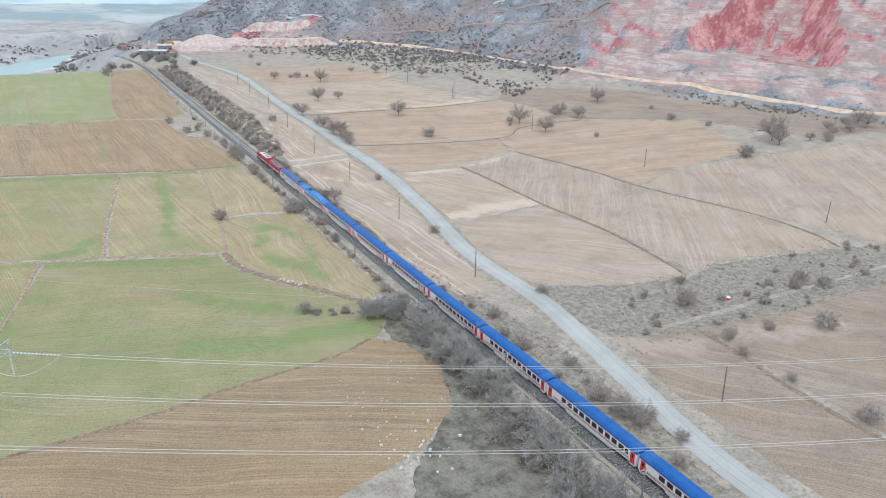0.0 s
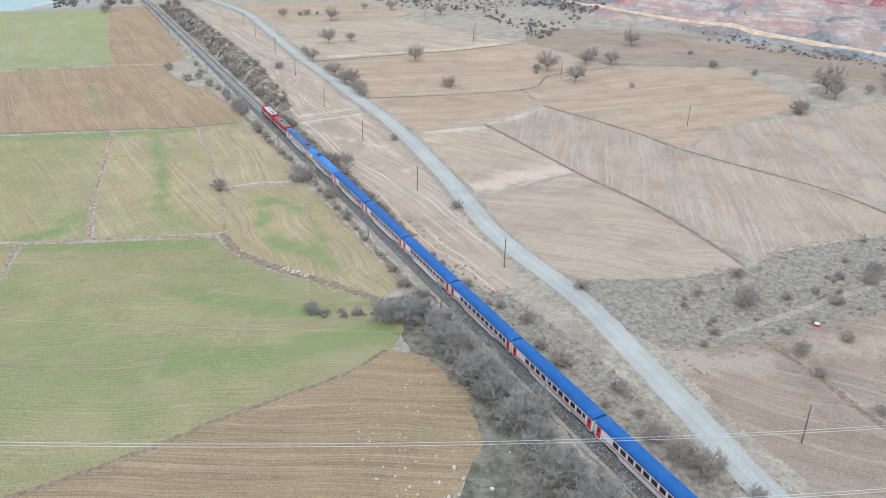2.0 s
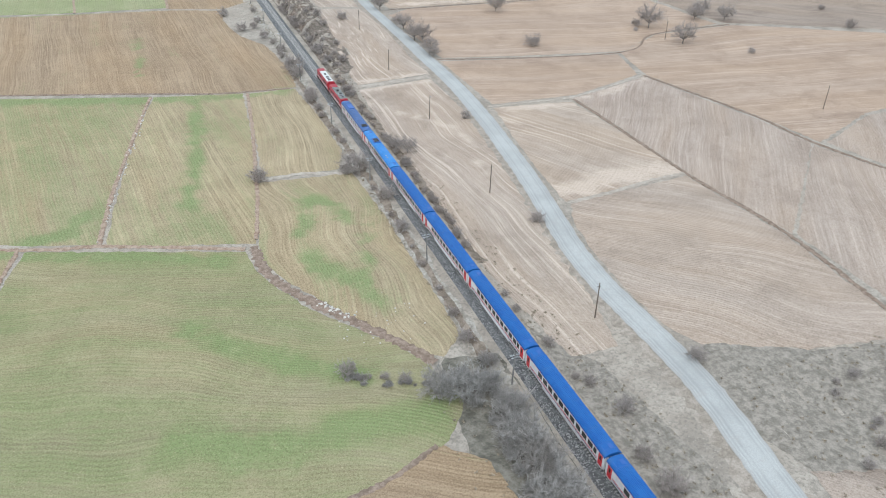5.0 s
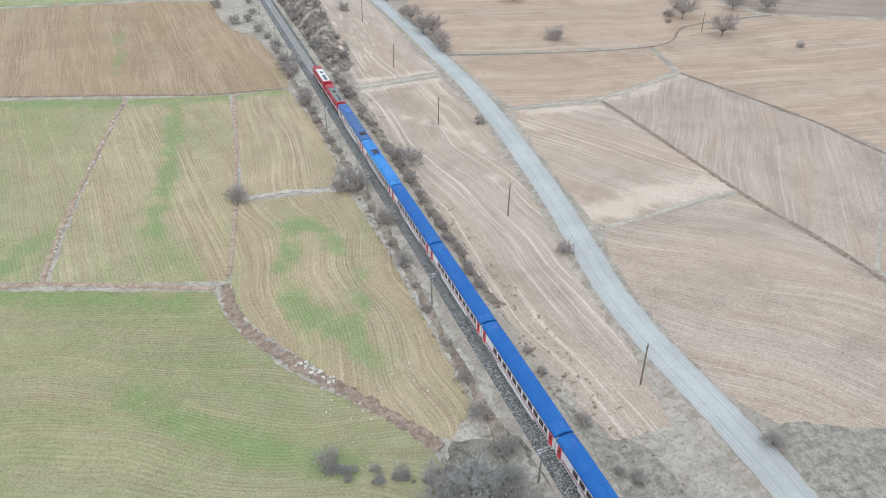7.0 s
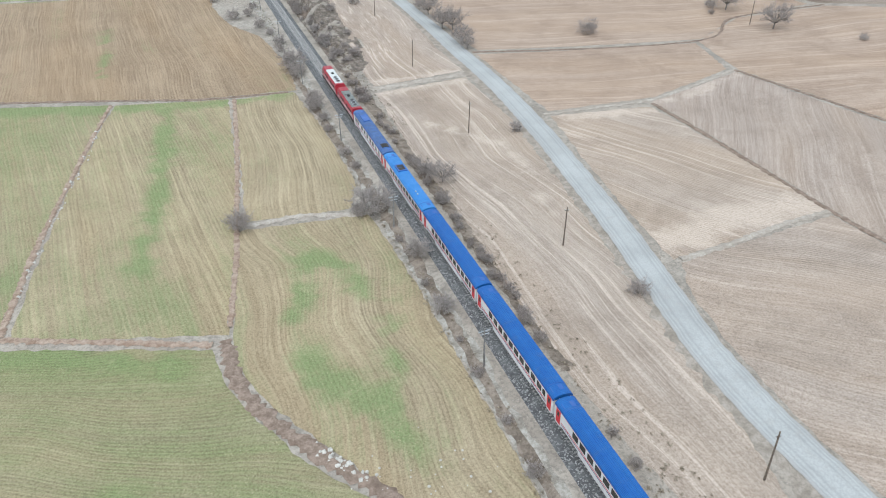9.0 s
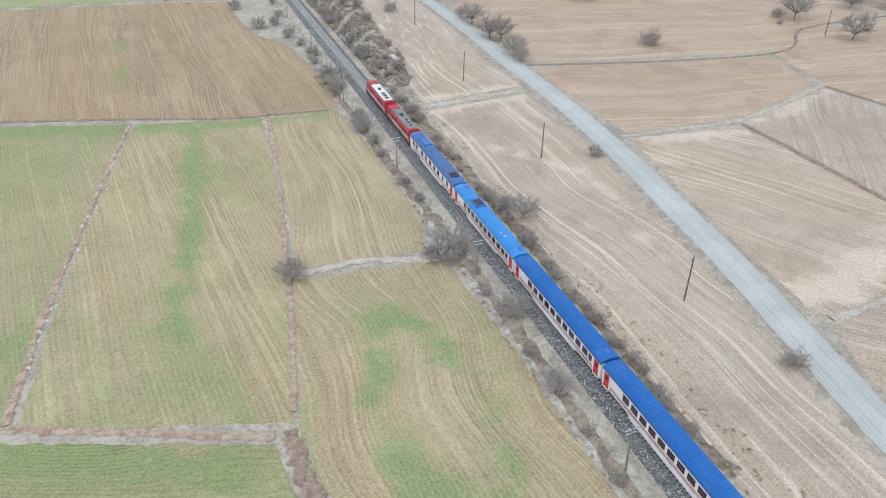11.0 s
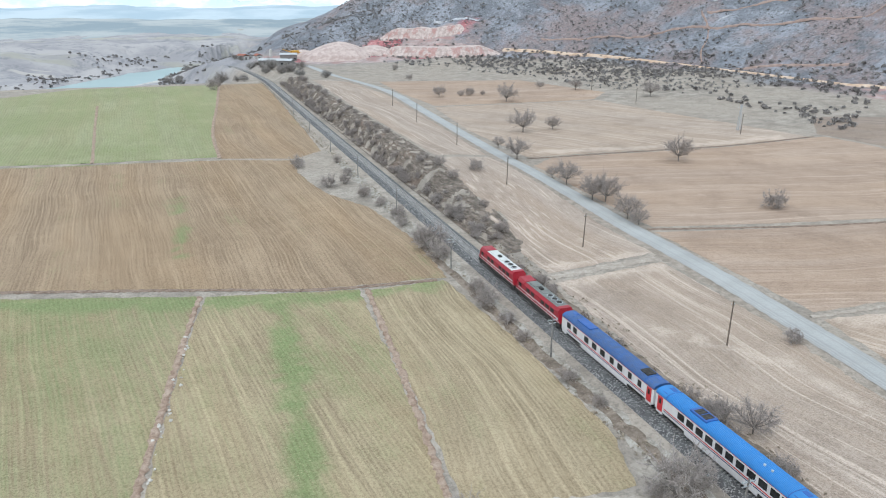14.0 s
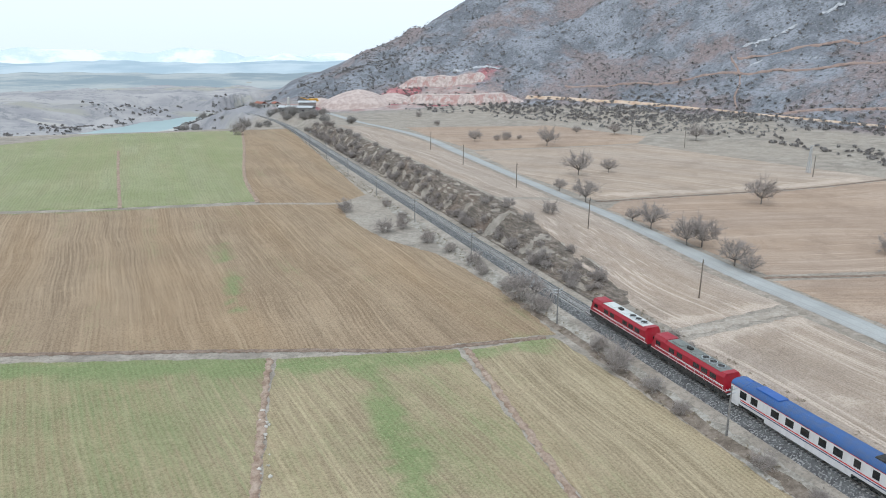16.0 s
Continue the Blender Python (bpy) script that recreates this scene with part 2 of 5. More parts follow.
def paint(name, color, rough=0.4, dirt=0.35, spec=0.4, dust=(0.22, 0.20, 0.18)):
    """Weathered vehicle paint with dust and vertical streaks."""
    m = Nodes(name, rough, 0.0, spec)
    grime = m.noise(0.6, 5, rough=0.7)
    streak = m.noise(2.0, 3, m.coords(0, (1, 1, 6)))
    f = m.math("MULTIPLY", m.span(m.math("ADD", m.math("MULTIPLY", grime, 0.6), m.math("MULTIPLY", streak, 0.4)), 0.35, 0.75), dirt)
    m.put(m.b.inputs["Roughness"], m.span(grime, 0.3, 0.7, rough * 0.8, min(1, rough * 1.5)))
    return m.done(m.mix(f, color, dust))


MAT["ground"] = ground_mat()
r = Nodes("gravel_road", 0.95, spec=0.1)
wide = r.noise(0.09, 5, rough=0.65)
rut = r.wave(1.15, r.attr("inner"), 2.2, 0.6)
lane = r.math("ADD", r.math("MULTIPLY", wide, 0.82), r.math("MULTIPLY", rut, 0.18))
grit = r.noise(4.0, 4, rough=0.75)
stone = r.mix(r.span(lane, 0.3, 0.7), (0.335, 0.34, 0.33), (0.465, 0.475, 0.46))
stone = r.mix(r.span(r.noise(0.6, 5, rough=0.7), 0.5, 0.68, 0, 0.55), stone, (0.40, 0.385, 0.36))
stone = r.mix(r.span(r.attr("inner"), 0.42, 0.0, 0, 0.75), stone, (0.36, 0.345, 0.32))
MAT["gravel_road"] = r.done(r.mix(r.span(grit, 0.35, 0.65, 0, 0.55), stone, (0.30, 0.305, 0.30)))
r.bump(grit, 0.5, 0.06)
MAT["verge"] = soft_mat("road_verge", (0.27, 0.235, 0.195), (0.40, 0.35, 0.30), 0.5)
MAT["trackside"] = soft_mat("trackside_dry_grass", (0.25, 0.225, 0.19), (0.44, 0.415, 0.37), 0.6)
MAT["dirt"] = soft_mat("dirt_track", (0.285, 0.20, 0.15), (0.44, 0.345, 0.275), 0.7)
MAT["floor"] = soft_mat("scrub_floor", (0.11, 0.105, 0.086), (0.24, 0.222, 0.188), 0.3)
MAT["hollow_floor"] = soft_mat("hollow_dry_grass", (0.20, 0.182, 0.155), (0.345, 0.31, 0.268), 0.7)
MAT["brush_soil"] = soft_mat("brushy_brown_soil", (0.15, 0.122, 0.098), (0.30, 0.25, 0.205), 0.45)
b = Nodes("stony_brown_cutting", 0.95, spec=0.1)
strata = b.noise(0.9, 5, b.coords(0, (1, 3, 0.35)), 0.75)
lumps = b.noise(1.4, 5, rough=0.75)
soil = b.mix(b.span(strata, 0.4, 0.62), (0.13, 0.11, 0.092), (0.265, 0.222, 0.186))
soil = b.mix(b.span(b.noise(0.07, 4), 0.52, 0.68, 0, 0.4), soil, (0.30, 0.21, 0.16))
soil = b.mix(b.span(b.noise(0.25, 5, rough=0.7), 0.52, 0.64, 0, 0.7), soil, (0.13, 0.118, 0.10))
b.bump(b.math("ADD", strata, lumps), 0.9, 0.35)
MAT["cut_bank"] = b.done(b.mix(b.span(lumps, 0.58, 0.7, 0, 0.45), soil, (0.37, 0.335, 0.295)))
MAT["pale_track"] = soft_mat("pale_track", (0.36, 0.315, 0.265), (0.48, 0.43, 0.375), 0.5)
MAT["ditch"] = soft_mat("ditch_earth", (0.19, 0.14, 0.11), (0.33, 0.255, 0.205), 0.8)
MAT["red_track"] = soft_mat("red_track_earth", (0.29, 0.21, 0.18), (0.40, 0.305, 0.265), 0.3)
MAT["hill_road"] = soft_mat("hill_road_earth", (0.53, 0.37, 0.26), (0.66, 0.53, 0.42), 0.2)
r = Nodes("ballast", 0.9, spec=0.2)
lump = r.voronoi(5.5, out="Color")
pick = r.t.nodes.new("ShaderNodeSeparateColor")
r.put(pick.inputs[0], lump)
grey = r.mix(r.span(pick.outputs[0], 0.55, 1.0), (0.075, 0.075, 0.075), (0.38, 0.375, 0.365))
r.bump(r.voronoi(5.5), 1.0, 0.1)
MAT["ballast"] = r.done(r.mix(r.span(r.noise(0.8, 4), 0.35, 0.65, 0.1, 0.55), grey, (0.165, 0.168, 0.17)))
MAT["stone"] = mottled("limestone", (0.42, 0.40, 0.36), (0.62, 0.59, 0.54), 2.0, 0.9)
MAT["sleeper"] = mottled("concrete_sleeper", (0.29, 0.28, 0.265), (0.42, 0.405, 0.385), 4.0)
MAT["rail"] = mottled("rail_steel", (0.20, 0.17, 0.15), (0.50, 0.49, 0.48), 1.5, 0.32, 0.8)
MAT["wood"] = mottled("pole_wood", (0.10, 0.08, 0.065), (0.20, 0.165, 0.13), 3.0, 0.9)
MAT["concrete"] = mottled("pole_concrete", (0.16, 0.155, 0.145), (0.27, 0.26, 0.25), 3.0, 0.9)
MAT["galv"] = mottled("galvanised_steel", (0.42, 0.44, 0.46), (0.55, 0.57, 0.58), 2.0, 0.5, 0.6)
MAT["cable"] = mottled("aluminium_cable", (0.55, 0.56, 0.56), (0.66, 0.66, 0.66), 1.0, 0.45, 0.5)
MAT["glass_ins"] = mottled("insulator_glass", (0.45, 0.52, 0.54), (0.55, 0.62, 0.64), 4.0, 0.15, spec=0.5)
MAT["twig"] = twig_mat("bare_twigs", (0.25, 0.225, 0.21), (0.45, 0.41, 0.385))
MAT["twig_grey"] = twig_mat("grey_twigs", (0.19, 0.182, 0.172), (0.46, 0.445, 0.425))
MAT["bark"] = mottled("bark", (0.14, 0.12, 0.105), (0.26, 0.23, 0.205), 5.0, 0.95)
MAT["scrub"] = twig_mat("evergreen_scrub", (0.15, 0.152, 0.15), (0.27, 0.268, 0.268))
MAT["grass_tuft"] = twig_mat("dry_tufts", (0.24, 0.20, 0.14), (0.38, 0.33, 0.25))
MAT["white"] = paint("coach_white", (0.70, 0.69, 0.69), 0.4, 0.3)
MAT["red"] = paint("coach_red", (0.55, 0.022, 0.03), 0.4, 0.12)
MAT["navy"] = paint("coach_navy", (0.05, 0.045, 0.14), 0.4, 0.2)
r = Nodes("roof_blue", 0.5, 0.0, 0.25)
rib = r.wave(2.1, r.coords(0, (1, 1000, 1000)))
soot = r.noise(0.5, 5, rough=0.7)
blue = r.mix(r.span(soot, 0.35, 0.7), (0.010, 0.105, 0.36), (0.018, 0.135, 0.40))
# dark lines put into the blue as shade in the grooves between ribs
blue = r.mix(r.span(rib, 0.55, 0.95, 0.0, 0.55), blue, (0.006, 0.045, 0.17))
r.bump(rib, 0.4, 0.03)
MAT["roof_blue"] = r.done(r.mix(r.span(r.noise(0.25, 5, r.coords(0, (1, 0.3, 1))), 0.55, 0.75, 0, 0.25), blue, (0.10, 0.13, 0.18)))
MAT["roof_azure"] = paint("roof_azure", (0.022, 0.20, 0.52), 0.45, 0.18, 0.4, (0.12, 0.16, 0.20))
MAT["roof_dirty"] = paint("roof_sooty_blue", (0.035, 0.11, 0.30), 0.5, 0.6, 0.4, (0.12, 0.13, 0.15))
MAT["panel_blue"] = paint("roof_panel_blue", (0.015, 0.10, 0.36), 0.4, 0.2)
MAT["loco_red"] = paint("loco_red", (0.33, 0.008, 0.022), 0.4, 0.12)
MAT["loco_roof"] = paint("loco_roof_grey", (0.62, 0.64, 0.62), 0.55, 0.45, 0.3, (0.22, 0.22, 0.20))
MAT["under"] = mottled("underframe_black", (0.02, 0.02, 0.02), (0.07, 0.065, 0.06), 3.0, 0.8)
MAT["rubber"] = mottled("rubber_black", (0.015, 0.015, 0.016), (0.03, 0.03, 0.03), 5.0, 0.6)
MAT["glass"] = mottled("dark_glass", (0.012, 0.014, 0.016), (0.03, 0.033, 0.036), 0.7, 0.08, spec=0.5, bump=0.0)
MAT["yellow"] = paint("machine_yellow", (0.62, 0.33, 0.03), 0.5, 0.3)
MAT["plaster"] = mottled("plaster", (0.42, 0.41, 0.39), (0.55, 0.54, 0.52), 0.8, 0.9)
MAT["sheet"] = mottled("roof_sheet", (0.42, 0.44, 0.45), (0.58, 0.6, 0.6), 0.7, 0.5, 0.3)
MAT["tile"] = mottled("roof_tile", (0.28, 0.10, 0.07), (0.38, 0.16, 0.11), 1.0, 0.9)
MAT["sand"] = soft_mat("river_sand", (0.46, 0.45, 0.43), (0.60, 0.585, 0.555), 0.1)
MAT["snow"] = mottled("old_snow", (0.31, 0.315, 0.33), (0.52, 0.535, 0.56), 0.5, 0.7)
w = Nodes("river_water", 0.35, spec=0.25)
w.bump(w.noise(0.35, 4, w.coords(20, (1, 2.5, 1))), 0.12, 0.1)
MAT["water"] = w.done(w.mix(w.span(w.noise(0.01, 3), 0.35, 0.65), (0.235, 0.345, 0.345), (0.29, 0.395, 0.39)))
# aerial haze over the far land is painted into these base colours
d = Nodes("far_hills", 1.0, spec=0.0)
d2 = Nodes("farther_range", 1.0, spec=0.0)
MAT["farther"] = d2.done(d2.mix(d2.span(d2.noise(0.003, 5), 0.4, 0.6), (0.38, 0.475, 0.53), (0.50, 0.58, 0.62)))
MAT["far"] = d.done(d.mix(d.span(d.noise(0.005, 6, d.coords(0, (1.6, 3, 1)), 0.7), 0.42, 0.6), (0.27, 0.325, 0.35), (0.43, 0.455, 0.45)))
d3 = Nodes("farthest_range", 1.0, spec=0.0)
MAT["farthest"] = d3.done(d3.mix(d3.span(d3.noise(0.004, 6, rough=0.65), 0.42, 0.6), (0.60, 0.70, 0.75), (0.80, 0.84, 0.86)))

# ---- the lie of the land ----


def step(a, b, v):
    u = min(1.0, max(0.0, (v - a) / (b - a)))
    return u * u * (3 - 2 * u)


def lerp(v, rows):
    for (a, p), (b, q) in zip(rows, rows[1:]):
        if v <= b:
            return p + (q - p) * max(0.0, (v - a) / (b - a))
    return rows[-1][1]


HUB = (-70.0, 108.0)
FOOT = [(-20, 900), (4, 760), (10, 690), (16, 655), (29.6, 595), (39, 545), (53.6, 450), (68, 400), (86, 405), (120, 450)]
CREST = [(-20, 0), (4, 0), (7, 4), (10, 18), (16.4, 52), (22.5, 100), (35, 190), (50, 230), (90, 240), (120, 200)]


def polar(x, y):
    return math.degrees(math.atan2(x - HUB[0], y - HUB[1])), math.hypot(x - HUB[0], y - HUB[1])


def rail_x(y):
    """The railway runs straight, then swings to the river side round the hill."""
    return 0.0 if y < 560 else -0.0009 * (y - 560) ** 2


ROAD = [(15, -140), (15, -60), (15, -44), (15.4, -33), (17, -21), (20.2, -3), (23.2, 15), (26.3, 34), (26.8, 50), (26.7, 66), (27.7, 81), (30.2, 95), (34, 115), (38, 140),
        (41.5, 165), (44.5, 199), (45, 242), (43, 300), (49, 380), (56, 478), (52, 539), (45, 600), (42, 667), (30, 720), (5, 770)]


def hill(x, y):
    """How far up the mountain a place is: 0 at its foot, 1 at the crest, and the crest's height."""
    az, r = polar(x, y)
    if az < -20 or az > 150:
        return -9.0, 0.0, az, r
    foot, crest = lerp(az, FOOT), lerp(az, CREST)
    return (r - foot) / (90 + crest * 1.7), crest, az, r


def natural_rise(crest, u):
    return crest * step(-0.25, 1.0, u) - crest * step(-0.25, 1.0, 0.0)


def quarry(x, y):
    """1 inside the red quarry that is cut into the mountain's foot."""
    az, r = polar(x, y)
    return step(51, 57, az) * step(104, 96, az) * step(425, 447, r) * step(700, 650, r)


def pit(az, r):
    """How deep into the bowl-shaped pit a place is: 0 on its floor, above 0 on its walls, up to 1 at the rim."""
    b = (az - 70.0) / 8.5
    if abs(b) >= 1:
        return -1.0, 0.0
    back = 452 + 52 * (1 - b * b)
    return (r - back) / (34 * (1 - b * b) + 1), back


def quarry_rise(x, y, az, r, up):
    """Benches cut into the slope, flat tracks and steep faces, and the pit's floor and back wall."""
    wob = 4 * noise.noise((x * 0.012, y * 0.012, 5))
    out = benches(max(0.0, up + wob), 11) + 1.2 * noise.fractal((x * 0.05, y * 0.05, 2.0), 0.8, 2.1, 4)
    u, back = pit(az, r)
    if back and r > 446 and u < 1:
        floor = 15.0
        rib = 4.5 * noise.fractal((az * 0.9, r * 0.012, 7.0), 0.8, 2.1, 5) + 2.0 * noise.noise((x * 0.09, y * 0.09, 1.0))
        wall = floor + max(0.0, u) * (max(up, floor) - floor) + rib * step(0.0, 0.2, u) * step(1.0, 0.8, u)
        out = out + (wall - out) * step(446, 456, r)
    return out


def benches(v, rise):
    k = math.floor(v / rise)
    return (k + step(0.55, 1.0, v / rise - k)) * rise


RIVER_Z = -20.0
RIVER = [(-700, 560), (-300, 600), (-150, 650), (-98, 690), (-60, 760), (-30, 870), (-28, 925), (-58, 935), (-95, 895), (-140, 830), (-200, 745), (-320, 700), (-700, 680)]
STREAM = [((-700, 620), 20), ((-320, 652), 22), ((-190, 690), 26), ((-128, 738), 30), ((-98, 795), 26), ((-76, 850), 17), ((-50, 897), 7)]


def seg_dist(x, y, a, b):
    ux, uy = b[0] - a[0], b[1] - a[1]
    u = min(1.0, max(0.0, ((x - a[0]) * ux + (y - a[1]) * uy) / (ux * ux + uy * uy)))
    return math.hypot(x - a[0] - u * ux, y - a[1] - u * uy)


def land(x, y):
    z = -1.5 + 0.35 * noise.noise((x * 0.02, y * 0.02, 3.0))
    s = x - rail_x(y)
    # the bank on the up-hill side of the line
    bank = 6.5 * step(222, 290, y) * (1 - 0.5 * step(480, 620, y))
    if s > 0:
        z += bank * step(4.8, 12, s) * (1 - 0.6 * step(16, 60, s))
        z += 0.8 * noise.noise((x * 0.3, y * 0.2, 1.0)) * step(5.5, 8, s) * step(18, 12, s) * step(222, 260, y) * 2
    else:
        # the left fields climb to a brow, then fall to the river
        z += 3.5 * step(380, 520, y)
        z -= 18.5 * step(552, 640, y) * step(-8, -26, s)
    # scrub hollow right of the road
    if 30 < x < 170:
        z -= 1.6 * step(30, 45, x) * step(0, 14, y) * step(38, 22, y)
    # rail formation
    z += (-0.75 - z) * step(7.5, 4.2, abs(s))
    u, crest, az, r = hill(x, y)
    if u > -0.8:
        z += 9 * step(-0.5, 0.3, u) * min(1.0, crest / 60)
    if u > 0:
        rough = noise.fractal((x * 0.012, y * 0.012, 0.0), 1.0, 2.0, 5)
        up = natural_rise(crest, u)
        up += min(1.0, u * 3) * rough * 16 * min(1.0, crest / 80)
        up += min(1.0, u * 4) * 7 * (noise.ridged_multi_fractal((x * 0.018, y * 0.018, 2.0), 0.9, 2.1, 4, 1.0, 2.0) - 1.2) * min(1.0, crest / 80)
        q = quarry(x, y)
        if q > 0:
            up = up * (1 - q) + q * quarry_rise(x, y, az, r, natural_rise(crest, u))
        if az < 24:
            up *= 1 - (1 - step(12, 24, az)) * step(1.3, 3.2, u)
        z += up
    low = max(step(770, 860, y) * step(9, 5, az), step(-170, -330, x) * step(380, 600, y))
    if low > 0:
        z += (min(z, -17.0) - z) * low
    far = step(980, 1250, r) * step(34, 24, az)
    if far > 0:
        z += (-17.0 - z) * far
    if y > 560 and x < 120:
        off, side = min((seg_dist(x, y, a, b) - 0.5 * (wa + wb), (b[0] - a[0]) * (y - a[1]) - (b[1] - a[1]) * (x - a[0])) for (a, wa), (b, wb) in zip(STREAM, STREAM[1:]))
        if side > 0:
            # the bluff beyond the river, gullied, and the plain behind it
            gully = noise.fractal((x * 0.016, y * 0.016, 4.0), 0.9, 2.1, 5)
            bluff = -19.0 + 17.0 * step(4, 120, off + 34 * gully) + 5.0 * gully
            bluff -= 12.0 * step(210, 420, off)
            z += (bluff - z) * low * step(13, 4, az)
        z = min(z, -23.5 + max(0.0, off + 8) * 0.32)
    if r > 1180:
        z -= (r - 1180) * 0.02
    return z


def zone(x, y):
    u, crest, az, r = hill(x, y)
    hillness = step(-0.14, 0.08, u + 0.08 * noise.noise((x * 0.02, y * 0.02, 2.0))) if az > -10 else 0.0
    hillness *= step(2, 10, az)
    hillness = max(hillness, 0.45 * step(600, 720, y) * step(40, 20, az))
    red, dust = 0.0, 0.0
    q = quarry(x, y)
    if az > 44 and r < 720:
        n1 = noise.fractal((x * 0.014, y * 0.014, 3.3), 0.8, 2.1, 4)
        n2 = noise.fractal((x * 0.03, y * 0.03, 8.1), 0.8, 2.1, 4)
        # pale spoil and tracks below and round the cut
        apron = step(400, 412, r) * step(700, 640, r) * step(47, 60, az)
        dust = apron * (0.36 + 0.28 * step(-0.35, 0.35, n2))
        face = max(0.0, natural_rise(crest, u) + 4 * noise.noise((x * 0.012, y * 0.012, 5))) / 11
        face -= math.floor(face)
        if q > 0.2:
            red = q * step(0.45, 0.6, face) * step(-0.3, 0.1, n1) * 0.85
            dust = max(dust, 0.75 * q * step(0.5, 0.4, face))
            u, back = pit(az, r)
            if u > 0.0 and u < 1.1:
                red, dust = 0.9 * step(-0.75, 0.0, n1 + 0.25), 0.55 * step(0.12, 0.5, n2)
            elif u > 1.0:
                red = max(red, 0.75 * step(-0.1, 0.25, n2))
        for ring in (449 + 4 * n1, 422 + 6 * n1):
            lane = step(7, 3, abs(r - ring)) * step(50, 56, az)
            dust, red = max(dust, 0.95 * lane), red * (1 - lane)
        red = max(red, 0.55 * apron * step(0.15, 0.45, n1) * step(440, 425, r))
    # gravel works at the far corner of the mountain
    works = step(5.5, 8, az) * step(28, 20, az) * step(580, 600, r + 20 * noise.noise((x * 0.03, y * 0.03, 1.0))) * step(682, 660, r + 30 * noise.noise((x * 0.02, y * 0.02, 4.0)))
    n = noise.noise((x * 0.02, y * 0.02, 8.0))
    dust = max(dust, works * step(-0.35, 0.1, n))
    red = max(red, works * 0.9 * step(0.0, -0.3, n))
    return red, hillness, dust, 1.0


def part(name, bm, material, parent=None, label="", smooth=False):
    """Links a bmesh as one mesh object, under a thing or under a part."""
    me = bpy.data.meshes.new(name)
    bm.to_mesh(me)
    bm.free()
    if smooth:
        for p in me.polygons:
            p.use_smooth = True
    me.materials.append(MAT[material])
    ob = new(name, me)
    if parent:
        ob.parent = parent
    if label:
        ob["label"] = label
    return ob


def raw(name, verts, faces, material, parent=None, label=""):
    me = bpy.data.meshes.new(name)
    me.from_pydata(verts, [], faces)
    me.materials.append(MAT[material])
    ob = new(name, me)
    if parent:
        ob.parent = parent
    if label:
        ob["label"] = label
    return ob


def ticks(*spans):
    """Grid lines: (from, to, spacing) one after another."""
    out = []
    for a, b, d in spans:
        n = max(1, round((b - a) / d))
        out += [a + (b - a) * i / n for i in range(n)]
    return out + [spans[-1][1]]


def build_ground():
    xs = ticks((-3200, -600, 110), (-600, -140, 20), (-140, -16, 5), (-16, 20, 1.5), (20, 60, 4), (60, 260, 8), (260, 700, 10), (700, 1000, 20), (1000, 3200, 110))
    ys = ticks((-1500, -300, 110), (-300, -60, 20), (-60, 600, 5), (600, 1000, 9), (1000, 1400, 25), (1400, 4300, 110))
    nx = len(xs)
    verts = [(x, y, land(x, y)) for y in ys for x in xs]
    faces = [(j * nx + i, j * nx + i + 1, (j + 1) * nx + i + 1, (j + 1) * nx + i) for j in range(len(ys) - 1) for i in range(nx - 1)]
    ob = raw("ground", verts, faces, "ground")
    zones = ob.data.color_attributes.new("zone", "FLOAT_COLOR", "POINT")
    zones.data.foreach_set("color", [c for v in verts for c in zone(v[0], v[1])])
    # where the ground takes the haze-paled colours
    ob.data.attributes.new("hazy_steppe", "FLOAT", "POINT").data.foreach_set("value", [step(600, 690, v[1]) * max(step(8.5, 5.5, polar(v[0], v[1])[0]), step(1150, 1300, polar(v[0], v[1])[1])) for v in verts])
    for p in ob.data.polygons:
        p.use_smooth = True
    tagged(ob, "dry valley floor rising to a rocky scrub mountain", "ground", kind="structure")


build_ground()


def grown(outline, by):
    """The outline pushed outwards by a little."""
    area = sum(a[0] * b[1] - b[0] * a[1] for a, b in zip(outline, outline[1:] + outline[:1]))
    by = by if area > 0 else -by
    out = []
    for p, q, r in zip(outline[-1:] + outline[:-1], outline, outline[1:] + outline[:1]):
        n = Vector((0.0, 0.0))
        for a, b in ((p, q), (q, r)):
            n += Vector((b[1] - a[1], a[0] - b[0])).normalized()
        n.normalize()
        out.append((q[0] + n.x * by, q[1] + n.y * by))
    return out


